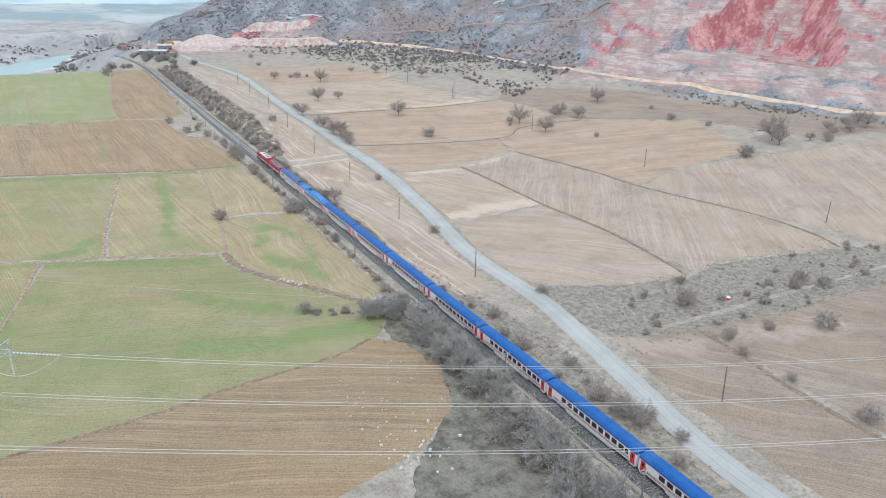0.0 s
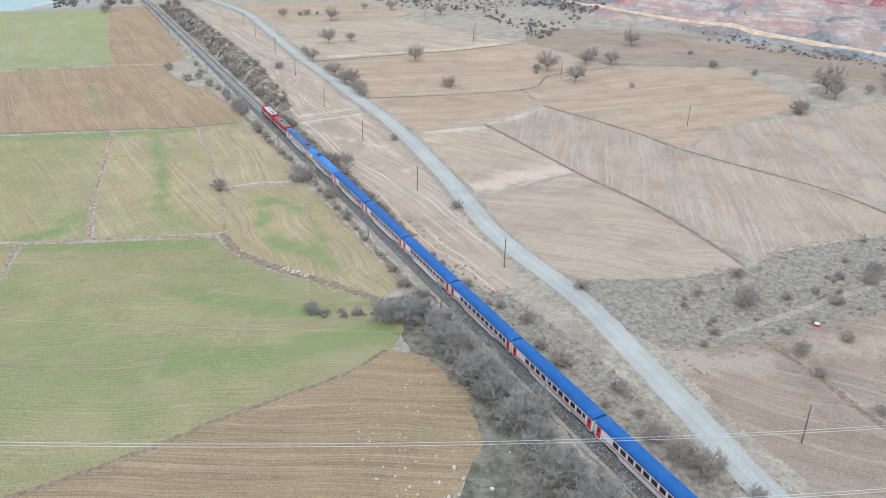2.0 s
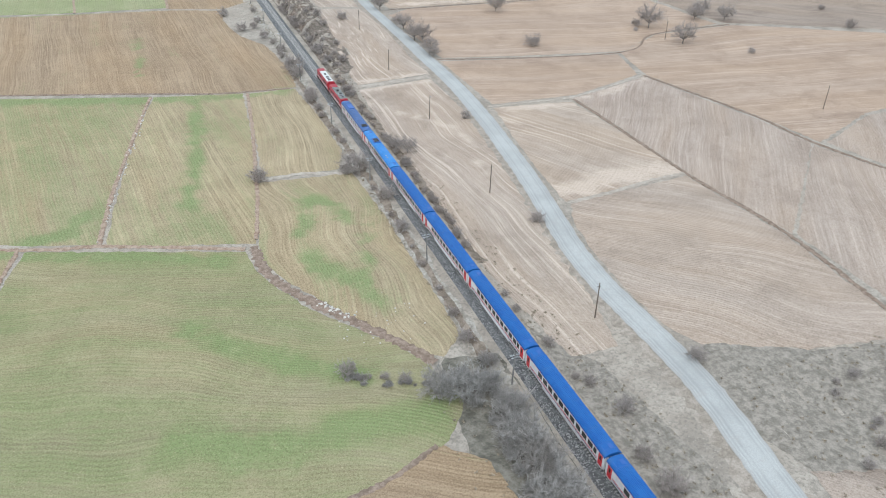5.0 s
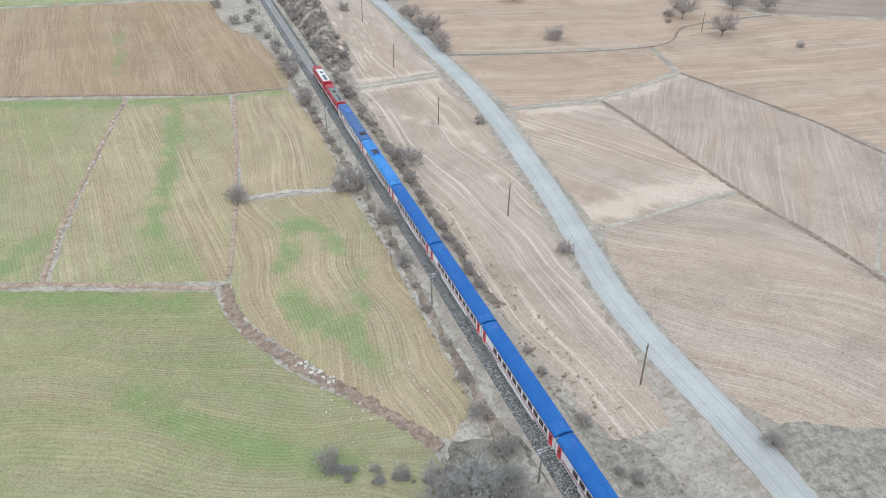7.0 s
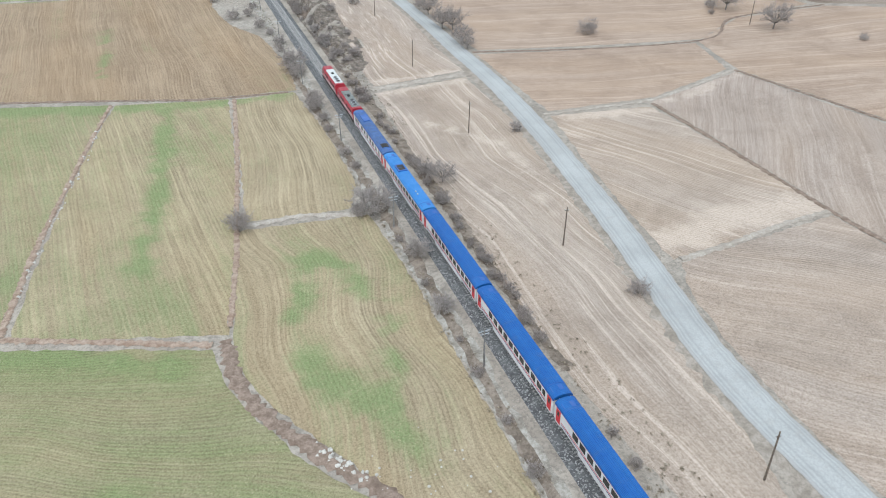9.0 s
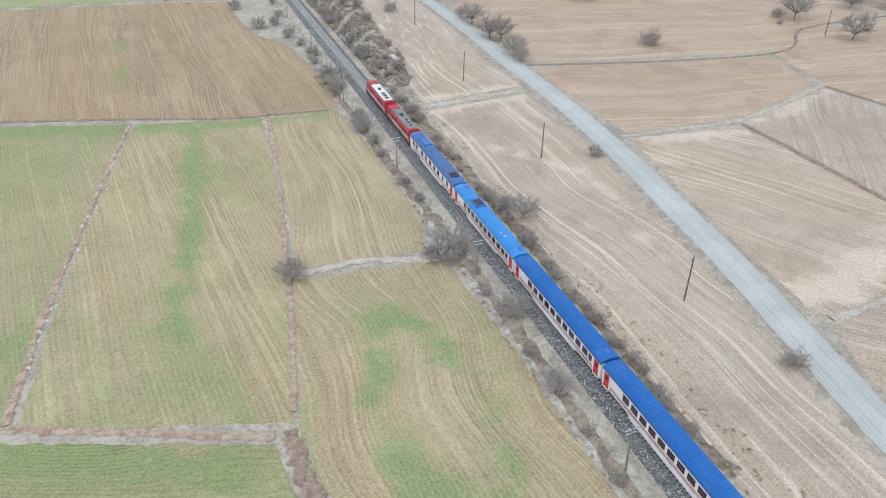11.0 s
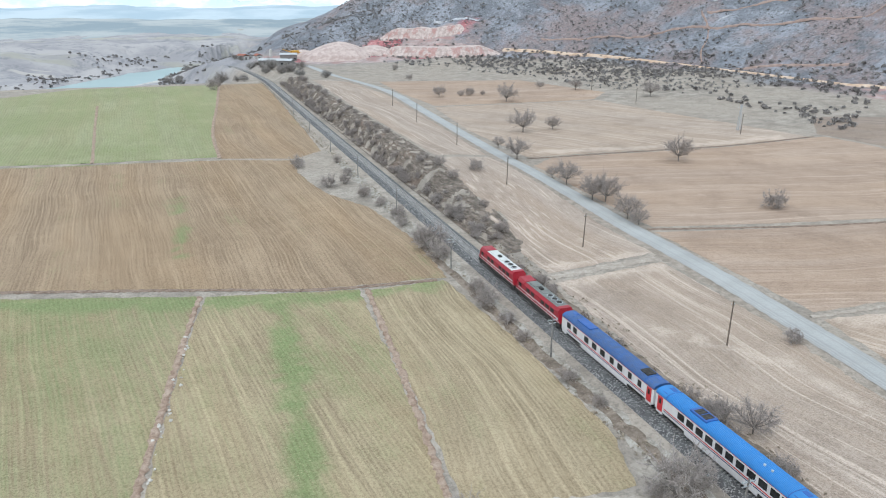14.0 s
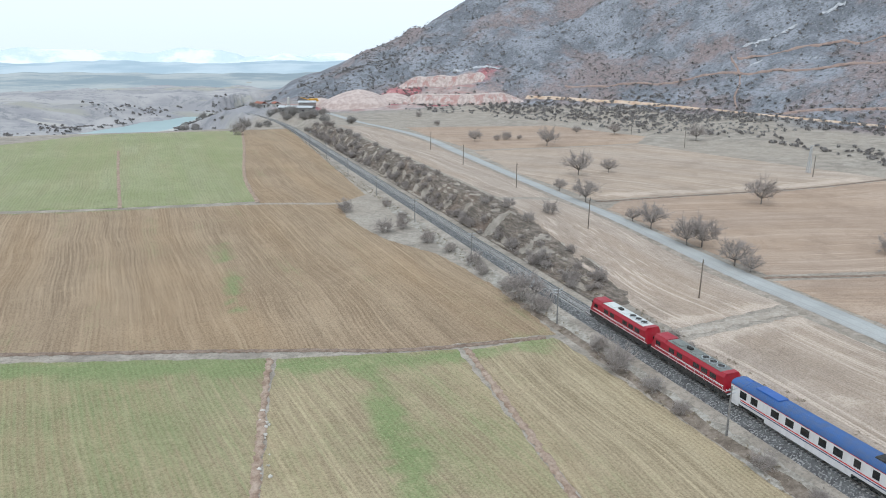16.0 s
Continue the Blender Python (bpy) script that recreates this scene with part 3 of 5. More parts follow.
def sheet(name, outline, material, lift, label, cell=4.0, category="field"):
    """A patch of ground cover with the given outline, draped over the land."""
    bm = bmesh.new()
    rnd = random.Random(len(outline) * 7 + int(outline[0][0]))
    outline = grown(outline, 0.75)
    pts = []
    for (ax, ay), (bx, by) in zip(outline, outline[1:] + outline[:1]):
        n = max(1, round(math.hypot(bx - ax, by - ay) / 1.5))
        for i in range(n):
            pts.append((ax + (bx - ax) * i / n + rnd.uniform(-0.3, 0.3), ay + (by - ay) * i / n + rnd.uniform(-0.3, 0.3), 0))
    bm.faces.new([bm.verts.new(p) for p in pts])
    bmesh.ops.triangulate(bm, faces=bm.faces[:])
    x0, x1 = min(p[0] for p in pts), max(p[0] for p in pts)
    y0, y1 = min(p[1] for p in pts), max(p[1] for p in pts)
    for n, a, b in ((0, x0, x1), (1, y0, y1)):
        v = a + cell
        while v < b:
            co, no = [0, 0, 0], [0, 0, 0]
            co[n], no[n] = v, 1
            bmesh.ops.bisect_plane(bm, geom=bm.verts[:] + bm.edges[:] + bm.faces[:], plane_co=co, plane_no=no)
            v += cell
    for v in bm.verts:
        v.co.z = land(v.co.x, v.co.y) + (0.02 if v.is_boundary else lift)
    bmesh.ops.recalc_face_normals(bm, faces=bm.faces[:])
    for f in bm.faces:
        if f.normal.z < 0:
            f.normal_flip()
    ob = part(name, bm, material, smooth=True)
    ob.data.attributes.new("lush", "FLOAT", "POINT").data.foreach_set("value", [lush(v.co.x, v.co.y) for v in ob.data.vertices])
    return tagged(ob, label, category, kind="structure")


def ribbon(name, line, width, material, lift, label, category="road", wobble=0.0, crown=0.0, across=4, every=3.0, rim=0.0):
    """A strip of given width along a line, draped over the land."""
    rnd = random.Random(int(abs(line[0][0]) * 10 + len(line)))
    pts = smooth_line(line, every)
    verts, faces, inner = [], [], []
    for i, (x, y) in enumerate(pts):
        (ax, ay), (bx, by) = pts[max(0, i - 1)], pts[min(len(pts) - 1, i + 1)]
        d = math.hypot(bx - ax, by - ay) or 1
        nx, ny = (by - ay) / d, -(bx - ax) / d
        wl, wr = (width / 2 * (1 + rnd.uniform(-wobble, wobble)) for _ in range(2))
        for k in range(across + 1):
            u = k / across * 2 - 1
            o = u * (wl if u < 0 else wr)
            px, py = x + nx * o, y + ny * o
            verts.append((px, py, land(px, py) + (lift + crown * (1 - u * u) if abs(u) < 0.99 else rim)))
            inner.append(1 - u * u)
    for i in range(len(pts) - 1):
        for k in range(across):
            a = i * (across + 1) + k
            faces.append((a, a + 1, a + across + 2, a + across + 1))
    ob = raw(name, verts, faces, material)
    ob.data.attributes.new("inner", "FLOAT", "POINT").data.foreach_set("value", inner)
    for p in ob.data.polygons:
        p.use_smooth = True
    return tagged(ob, label, category, kind="structure")


def smooth_line(line, every):
    out = []
    pts = [line[0]] + list(line) + [line[-1]]
    for a, b, c, d in zip(pts, pts[1:], pts[2:], pts[3:]):
        n = max(1, round(math.hypot(c[0] - b[0], c[1] - b[1]) / every))
        for i in range(n):
            t = i / n
            out.append(tuple(0.5 * (2 * b[k] + (c[k] - a[k]) * t + (2 * a[k] - 5 * b[k] + 4 * c[k] - d[k]) * t * t + (3 * b[k] - a[k] - 3 * c[k] + d[k]) * t ** 3) for k in (0, 1)))
    return out + [tuple(line[-1])]


LUSH = [
    (9, [(41, 109), (55, 112), (75, 112)]),
    (4, [(12, 203), (24, 205), (37, 205)]),
    (4, [(12, 213), (25, 213), (38, 213)]),
    (9, [(29, 7), (45, 1)]),
    (9, [(57, 0), (70, -6), (84, -8)]),
    (5, [(52, 170), (75, 166)]),
    (4, [(80, 170), (112, 180)]),
    (3, [(9, 192), (30, 160), (26, 125)]),
    (6, [(60, 310), (110, 305), (160, 303)]),
    (5.0, [(-160, 251), (-110, 234), (-60, 218.6), (-38, 213.5), (-14, 211)]),
    (3.2, [(-45, 214), (-46, 190), (-49, 160), (-52, 135)]),
    (5.0, [(-18, 77), (-21, 86), (-26, 93), (-30, 99)]),
    (3.0, [(-29, 112), (-23, 128), (-18, 122), (-15, 105), (-18, 90)]),
    (6.0, [(-20, 46), (-34, 46), (-48, 47), (-60, 52)]),
    (6.0, [(-100, 90), (-104, 60), (-104, 34)]),
    (4.0, [(-28, 58), (-40, 66), (-50, 74), (-56, 82)]),
    (4.0, [(-120, 360), (-88, 354), (-50, 351)]),
    (3.0, [(-160, 150), (-92, 124), (-80, 120), (-48, 106)]),
    (4.0, [(-88, 128), (-80, 130), (-76, 140)]),
    (2.6, [(-62, 245), (-60, 270), (-60, 300)]),
]


def lush(x, y):
    """How green the crop stands: along ditches, in hollows and at some edges."""
    best = 0.0
    for width, line in LUSH:
        if not any(abs(x - p[0]) < 50 + width and abs(y - p[1]) < 50 + width for p in line):
            continue
        for a, b in zip(line, line[1:]):
            if x < min(a[0], b[0]) - width - 2 or x > max(a[0], b[0]) + width + 2 or y < min(a[1], b[1]) - width - 2 or y > max(a[1], b[1]) + width + 2:
                continue
            best = max(best, step(width * 1.15, 0.0, seg_dist(x, y, a, b) + 2.6 * noise.fractal((x * 0.16, y * 0.16, 2.0), 0.8, 2.1, 4)))
    return best


FIELDS = [
    ("L1", "green sown field with curved drill rows", [(-88, 124), (-43, 107), (-41, 96), (-35, 83), (-28, 73), (-20, 63), (-17, 56), (-14, 46), (-20, 39), (-33, 34), (-54, 31.5), (-73, 28), (-98, 26), (-160, 22), (-160, 72), (-99, 77), (-94, 97)]),
    ("L2", "bare brown tilled field beside the thicket", [(-33, 33), (-22, 37.5), (-16, 32), (-14, 18), (-19, 4), (-30, -5), (-43, -9), (-60, -14), (-100, -40), (-160, -60), (-160, 20.5), (-98, 24.7), (-73, 26.7), (-54, 30)]),
    ("L3", "straw-coloured field greening in a hollow", [(-33.6, 141.3), (-9.5, 138.8), (-8.3, 113), (-8.5, 84), (-8, 64), (-13, 58.5), (-18, 63), (-22, 71), (-29.5, 83), (-36, 95), (-38.5, 104), (-37, 120), (-34.5, 135)]),
    ("L4", "straw-coloured sown field beside the railway", [(-26, 213), (-11, 213), (-9, 185), (-8.5, 155), (-12, 143.4), (-32, 145.4), (-30, 165), (-27.5, 203)]),
    ("L5", "striped straw and green sown field", [(-57, 220), (-29, 214), (-30, 200), (-33, 160), (-36, 137), (-40, 111), (-71, 121), (-67, 159), (-60, 205)]),
    ("L6", "green sown field with straight rows", [(-160, 253), (-59.5, 221), (-62, 205), (-69, 163), (-74, 123), (-88, 128), (-160, 160)]),
    ("L6", "green sown strip beside a dirt path", [(-160, 156), (-91, 126), (-96, 98), (-101, 77), (-160, 73)]),
    ("B1", "bare brown tilled field", [(-160, 257), (-60, 226.3), (-36, 218.3), (-10, 215.5), (-9, 240), (-12, 270), (-20, 290), (-22, 300), (-24, 320), (-22, 338), (-45, 346), (-90, 352), (-160, 366)]),
    ("G1", "bright green sown field on a brow", [(-190, 380), (-123, 364), (-90, 357), (-47, 353), (-46, 400), (-40, 470), (-34, 545), (-90, 548), (-112, 546), (-150, 515), (-190, 480)]),
    ("B2", "bare brown field strip on a brow", [(-45, 350), (-21, 342), (-10, 352), (-8.5, 400), (-8.5, 455), (-8.5, 545), (-32, 547), (-38, 470), (-44.5, 400)]),
    ("R1", "pale striped stubble field between railway and road", [(11, 204), (38, 207), (37.5, 174), (33, 143), (28.5, 114), (24.5, 88), (21.5, 66), (18, 50), (9, 50), (6.8, 72), (6.5, 90), (6.8, 105), (7.5, 128), (9, 163)]),
    ("R1", "pale striped stubble field above the cutting", [(17, 297), (37, 300), (39, 262), (39.5, 214), (12, 210), (13, 240)]),
    ("R1", "pale stubble strip above the railway bank", [(19, 302), (37, 305), (44, 380), (50, 470), (44, 540), (22, 540), (19, 420)]),
    ("R2", "reddish brown tilled field beside the road", [(50, 225), (120, 210), (113, 186), (80, 175), (50, 176)]),
    ("R3", "pale stubble field with a light corner", [(49, 172), (75, 168), (77, 109), (38, 104.5), (39, 112), (43, 140)]),
    ("R4", "grey-tan stubble field", [(79, 171), (114, 182), (123, 135), (125, 112), (81, 72), (79, 108)]),
    ("R5", "pale stubble field above a scrub hollow", [(39, 102), (76, 106), (78, 72), (74, 33), (52, 37), (34, 45), (31.2, 52), (31.2, 66), (32.4, 80), (35, 94)]),
    ("R4", "grey-tan tilled field on the plain", [(82, 70), (125, 110), (140, 60), (138, 30), (90, 37), (79, 33)]),
    ("R6", "dry tilled field below a scrub hollow", [(30, 12.5), (51, 7.5), (48, -28), (46, -110), (24, -110), (24, -40), (26, -10)]),
    ("R6", "dry tilled field with curved rows", [(54, 6.5), (79, 2.5), (118, 1.5), (160, 3), (160, -110), (49, -110), (52, -11)]),
    ("R2", "brown tilled field on the plain", [(52, 230), (125, 214), (150, 230), (185, 232), (175, 295), (60, 300), (49, 290)]),
    ("R3", "dry tan field on the plain", [(53, 305), (170, 299), (165, 340), (150, 420), (62, 425), (54, 360)]),
    ("R2", "dry brown field near the mountain foot", [(64, 430), (150, 424), (170, 445), (150, 520), (66, 545), (62, 480)]),
    ("R2", "reddish tilled field on the plain", [(117, 184), (127, 137), (129, 112), (160, 125), (215, 130), (240, 190), (190, 226), (152, 228), (136, 219), (123, 211)]),
    ("R4", "grey-tan field below the mountain", [(142, 60), (131, 110), (160, 122), (210, 120), (290, 110), (330, 60), (280, 10), (162, 10)]),
    ("R6", "brown field at the mountain foot", [(190, 232), (244, 196), (265, 130), (330, 120), (310, 190), (262, 290), (205, 330), (178, 300)]),
]
MAT["B2"] = MAT["B1"]
FLOORS = [
    ("dark scrubby ground under a trackside thicket", [(-4.4, 54), (-13, 57), (-17, 50), (-16, 42), (-17, 33), (-14.5, 18), (-18, 4), (-26, -4), (-34, -12), (-46, -40), (-46, -110), (-4.4, -110)]),
    ("dark dry grass in a stony hollow", [(30, 42), (36, 44), (52, 35), (74, 31), (90, 34), (138, 28), (160, 24), (160, 4), (118, 2), (79, 3), (54, 7), (31, 13), (27, 24)]),
    ("dry brush strip above the railway", [(5, 60), (12, 46), (15, 20), (13, -10), (9, -50), (4.2, -50)]),
]


def build_fields():
    for label, outline in FLOORS:
        sheet("rough_ground", outline, "floor" if "thicket" in label else "hollow_floor", 0.06, label, 4.0, "rough ground")
    for key, label, outline in FIELDS:
        sheet("field", outline, key, 0.1 if key[0] != "G" else 0.12, label, 2.5 if key[0] == "L" else 4.0)


build_fields()
ribbon("road_verge", [(x - 0.9, y) for x, y in ROAD], 8.2, "verge", 0.16, "grassy gravel verge of the road", "verge", 0.25, 0.05, 4, 1.2)
ribbon("road", ROAD, 6.0, "gravel_road", 0.26, "pale grey gravel road across the fields", "road", 0.05, 0.12, 6, 1.5, 0.23)
ribbon("trackside_grass", [(-5.9, -60), (-6.1, 60), (-6.3, 150), (-6.6, 230), (-7.0, 330)], 3.0, "trackside", 0.12, "pale dry grass strip beside the railway", "grass strip", 0.3, 0.0, 4, 1.8)
ribbon("brush_strip", [(6.4, 84), (6.6, 112), (6.9, 140), (6.9, 176), (7.0, 226)], 3.4, "brush_soil", 0.14, "dark brushy soil strip beside the railway", "rough ground", 0.25, 0.0, 4, 1.6)
ribbon("trackside_scrub", [(-6.3, 52), (-6.2, 84), (-6.0, 110), (-6.1, 148), (-7.2, 200), (-8.2, 240)], 2.2, "brush_soil", 0.17, "dark scrubby soil strip beside the railway", "rough ground", 0.3, 0.0, 4, 1.8)


def build_cut_bank():
    """The eroded brown cutting on the up-hill side of the line, with weathered ledges."""
    verts, faces = [], []
    ys, ss = ticks((224, 560, 1.0)), ticks((4.7, 17.0, 0.62))
    for y in ys:
        for a in ss:
            x = rail_x(y) + a
            edge = step(4.7, 6.0, a) * step(17.0, 14.5, a) * step(224, 236, y) * step(560, 545, y)
            rough = noise.fractal((x * 0.35, y * 0.22, 1.0), 0.7, 2.1, 5)
            ledge = math.sin((land(x, y) + 0.6 * noise.noise((x * 0.1, y * 0.06, 4.0))) * 5.2)
            verts.append((x, y, land(x, y) + (0.12 + 0.3 * max(-0.2, rough) + 0.2 * ledge * step(6, 8, a) * step(14, 12, a)) * edge + 0.03))
    n = len(ss)
    faces = [(j * n + i, j * n + i + 1, j * n + n + i + 1, j * n + n + i) for j in range(len(ys) - 1) for i in range(n - 1)]
    tagged(raw("cut_bank", verts, faces, "cut_bank"), "eroded brown stony cutting beside the railway", "bank", kind="structure")


build_cut_bank()
PATHS = [
    ("dirt", 1.3, [(-26.8, 214), (-30, 180), (-33.6, 150), (-36, 130), (-39, 112)], "brown earth path between fields"),
    ("pale_track", 1.8, [(-33, 143), (-22, 143.5), (-11, 140), (-7.5, 142)], "pale trodden path between fields"),
    ("dirt", 1.3, [(-58.5, 221), (-63, 195), (-70, 150), (-73, 122)], "brown earth path with loose stones"),
    ("dirt", 1.6, [(-160, 154), (-90, 126), (-72, 121), (-42, 108.5)], "brown earth path between green fields"),
    ("dirt", 1.2, [(-90, 126), (-95, 98), (-100, 76)], "brown earth path"),
    ("ditch", 2.6, [(-40, 109), (-39, 97), (-33, 84.5), (-26, 74.5), (-19, 64), (-15, 57)], "dry earth ditch with stones"),
    ("ditch", 1.4, [(-160, 257), (-60, 225), (-36, 217), (-12, 214)], "dark ditch between fields"),
    ("ditch", 1.2, [(-160, 21.3), (-98, 25.4), (-73, 27.4), (-54, 30.8), (-33, 33.5), (-22, 38)], "dark field edge"),
    ("dirt", 1.6, [(-46, 350), (-45.5, 400), (-39, 470), (-33, 545)], "brown earth path on the brow"),
    ("dirt", 1.5, [(-88, 355), (-92, 420), (-95, 480)], "brown earth path across the green field"),
    ("ditch", 1.5, [(77.5, 170), (77.5, 110), (79.5, 72), (75, 34)], "dark ditch between stubble fields"),
    ("pale_track", 3.0, [(10, 207), (24, 209), (38.5, 210)], "pale track from road to railway"),
    ("pale_track", 1.4, [(47, 174), (63, 173), (80, 173), (115, 184)], "pale field track"),
    ("ditch", 1.4, [(115, 184), (125, 137), (127, 110), (140, 60), (139, 29)], "dark field edge"),
    ("pale_track", 1.6, [(39, 103.5), (50, 104.5), (64, 107), (77, 108)], "pale sandy field edge"),
    ("ditch", 2.0, [(52, 6), (50, -11), (48, -28), (47, -110)], "dark ditch between tilled fields"),
    ("ditch", 1.2, [(49, 228), (122, 212), (150, 229), (190, 228)], "field edge"),
    ("ditch", 1.2, [(52, 302), (110, 300), (172, 297)], "field edge"),
]
for kind, width, line, label in PATHS:
    ribbon("field_path", line, width * 0.85, kind, 0.22, label, "path", 0.5, 0.0, 6, 0.6, 0.05)
ribbon("hill_road", [(205, 660), (226, 634), (252, 590), (274, 530), (284, 466), (290, 400), (298, 345), (306, 272), (322, 214), (338, 142), (365, 90), (420, 40)], 4.8, "hill_road", 0.8, "orange earth road along the mountain foot", "road", 0.15, 0.0, 4, 5.0)
TRACKS = [
    ("red_track", 1.9, [(235, 650), (255, 631), (274, 604), (298, 579), (316, 545), (330, 501), (344, 478), (357, 452), (372, 418)]),
    ("red_track", 1.9, [(326, 558), (350, 534), (366, 509), (377, 472), (386, 440)]),
    ("red_track", 2.6, [(284, 479), (299, 456), (311, 410)]),
    ("red_track", 1.4, [(325, 563), (314, 539), (295, 521), (284, 505)]),
]
for kind, width, line in TRACKS:
    ribbon("hill_track", line, width, kind, 0.7, "narrow bulldozed earth track on the slope", "track", 0.45, 0.0, 4, 2.5)
for line, width in (([(338, 567), (352, 563), (362, 554), (369, 547)], 2.0), ([(385, 542), (392, 537), (396, 532)], 2.2), ([(326, 544), (332, 538)], 1.6), ([(351, 511), (358, 506)], 1.6), ([(175, 750), (194, 736), (205, 715)], 2.6), ([(345, 561), (352, 566)], 1.4)):
    ribbon("snow_patch", line, width, "snow", 0.5, "thin old snow lying in a gully", "snow", 0.95, 0.0, 4, 1.5)


def blank(name, x=0, y=0, z=0, turn=0.0):
    ob = new(name)
    ob.matrix_basis = pose(x, y, z, 0, 0, turn)
    return ob


def box(bm, x0, x1, y0, y1, z0, z1, bevel=0.0):
    r = bmesh.ops.create_cube(bm, size=1.0, matrix=Matrix.LocRotScale(((x0 + x1) / 2, (y0 + y1) / 2, (z0 + z1) / 2), None, (x1 - x0, y1 - y0, z1 - z0)))
    if bevel:
        edges = list({e for v in r["verts"] for e in v.link_edges})
        bmesh.ops.bevel(bm, geom=edges, offset=bevel, segments=2, affect="EDGES", profile=0.6)
    return bm


def boxed(*args, bevel=0.0):
    return box(bmesh.new(), *args, bevel=bevel)


def rod(bm, p, q, r0, r1=None, sides=8):
    """A tapered round bar from p to q."""
    p, q = Vector(p), Vector(q)
    turn = (q - p).to_track_quat("Z", "Y").to_matrix().to_4x4()
    bmesh.ops.create_cone(bm, cap_ends=True, segments=sides, radius1=r0, radius2=r0 if r1 is None else r1, depth=(q - p).length,
                          matrix=Matrix.Translation((p + q) / 2) @ turn)
    return bm


def extrude_y(profile, y0, y1, closed=True, cuts=1):
    """A solid of the given x, z outline along y."""
    bm = bmesh.new()
    rings = [[bm.verts.new((x, y0 + (y1 - y0) * i / cuts, z)) for x, z in profile] for i in range(cuts + 1)]
    n = len(profile)
    for a, b in zip(rings, rings[1:]):
        for k in range(n if closed else n - 1):
            bm.faces.new((a[k], a[(k + 1) % n], b[(k + 1) % n], b[k]))
    if closed:
        bm.faces.new(rings[0])
        bm.faces.new(rings[-1])
    bmesh.ops.recalc_face_normals(bm, faces=bm.faces[:])
    return bm


# ---- river and far distance ----
def build_water():
    shape = RIVER
    bm = bmesh.new()
    bm.faces.new([bm.verts.new((x, y, RIVER_Z)) for x, y in shape])
    bmesh.ops.triangulate(bm, faces=bm.faces[:])
    bm.normal_update()
    for f in bm.faces:
        if f.normal.z < 0:
            f.normal_flip()
    tagged(part("river", bm, "water"), "turquoise river below the fields", "river", kind="structure")


build_water()
sheet("sand_bar", [(-88, 722), (-70, 742), (-58, 800), (-43, 885), (-50, 892), (-66, 822), (-78, 775)], "sand", 0.35, "pale sand bar at the river's edge", 4.0, "sand bar")


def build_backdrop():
    """Pale far ranges that close the valley; their paleness is painted haze."""
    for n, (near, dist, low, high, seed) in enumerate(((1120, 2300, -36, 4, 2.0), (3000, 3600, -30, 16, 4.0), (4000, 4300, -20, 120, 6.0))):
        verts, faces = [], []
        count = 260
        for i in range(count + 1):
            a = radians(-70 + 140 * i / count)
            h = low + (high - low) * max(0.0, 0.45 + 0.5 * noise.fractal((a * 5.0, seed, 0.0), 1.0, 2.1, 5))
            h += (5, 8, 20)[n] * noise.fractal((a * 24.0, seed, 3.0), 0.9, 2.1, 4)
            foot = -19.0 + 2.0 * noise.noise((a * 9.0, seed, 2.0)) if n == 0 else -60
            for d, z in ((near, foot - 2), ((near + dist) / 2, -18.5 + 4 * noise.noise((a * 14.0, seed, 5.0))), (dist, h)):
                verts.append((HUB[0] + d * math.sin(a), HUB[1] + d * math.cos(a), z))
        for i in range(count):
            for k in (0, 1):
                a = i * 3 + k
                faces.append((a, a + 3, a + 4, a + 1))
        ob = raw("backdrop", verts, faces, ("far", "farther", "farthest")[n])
        tagged(ob, "mountain range on the horizon, pale blue haze painted into its colour", "mountains", kind="structure")


build_backdrop()

# ---- railway ----


def along(y):
    (x, dx) = rail_x(y), rail_x(y + 1) - rail_x(y)
    return Vector((x, y, 0)), Vector((1, -dx, 0)).normalized()


def swept(name, profile, y0, y1, material, label, category, kind="structure", spacing=6.0, parent=None):
    verts, faces = [], []
    n, count = len(profile), int((y1 - y0) / spacing)
    for i in range(count + 1):
        c, side = along(y0 + (y1 - y0) * i / count)
        verts += [tuple(c + side * x + Vector((0, 0, z))) for x, z in profile]
    for i in range(count):
        for k in range(n - 1):
            a = i * n + k
            faces.append((a, a + 1, a + n + 1, a + n))
    ob = raw(name, verts, faces, material, parent)
    return tagged(ob, label, category, kind=kind) if label else ob


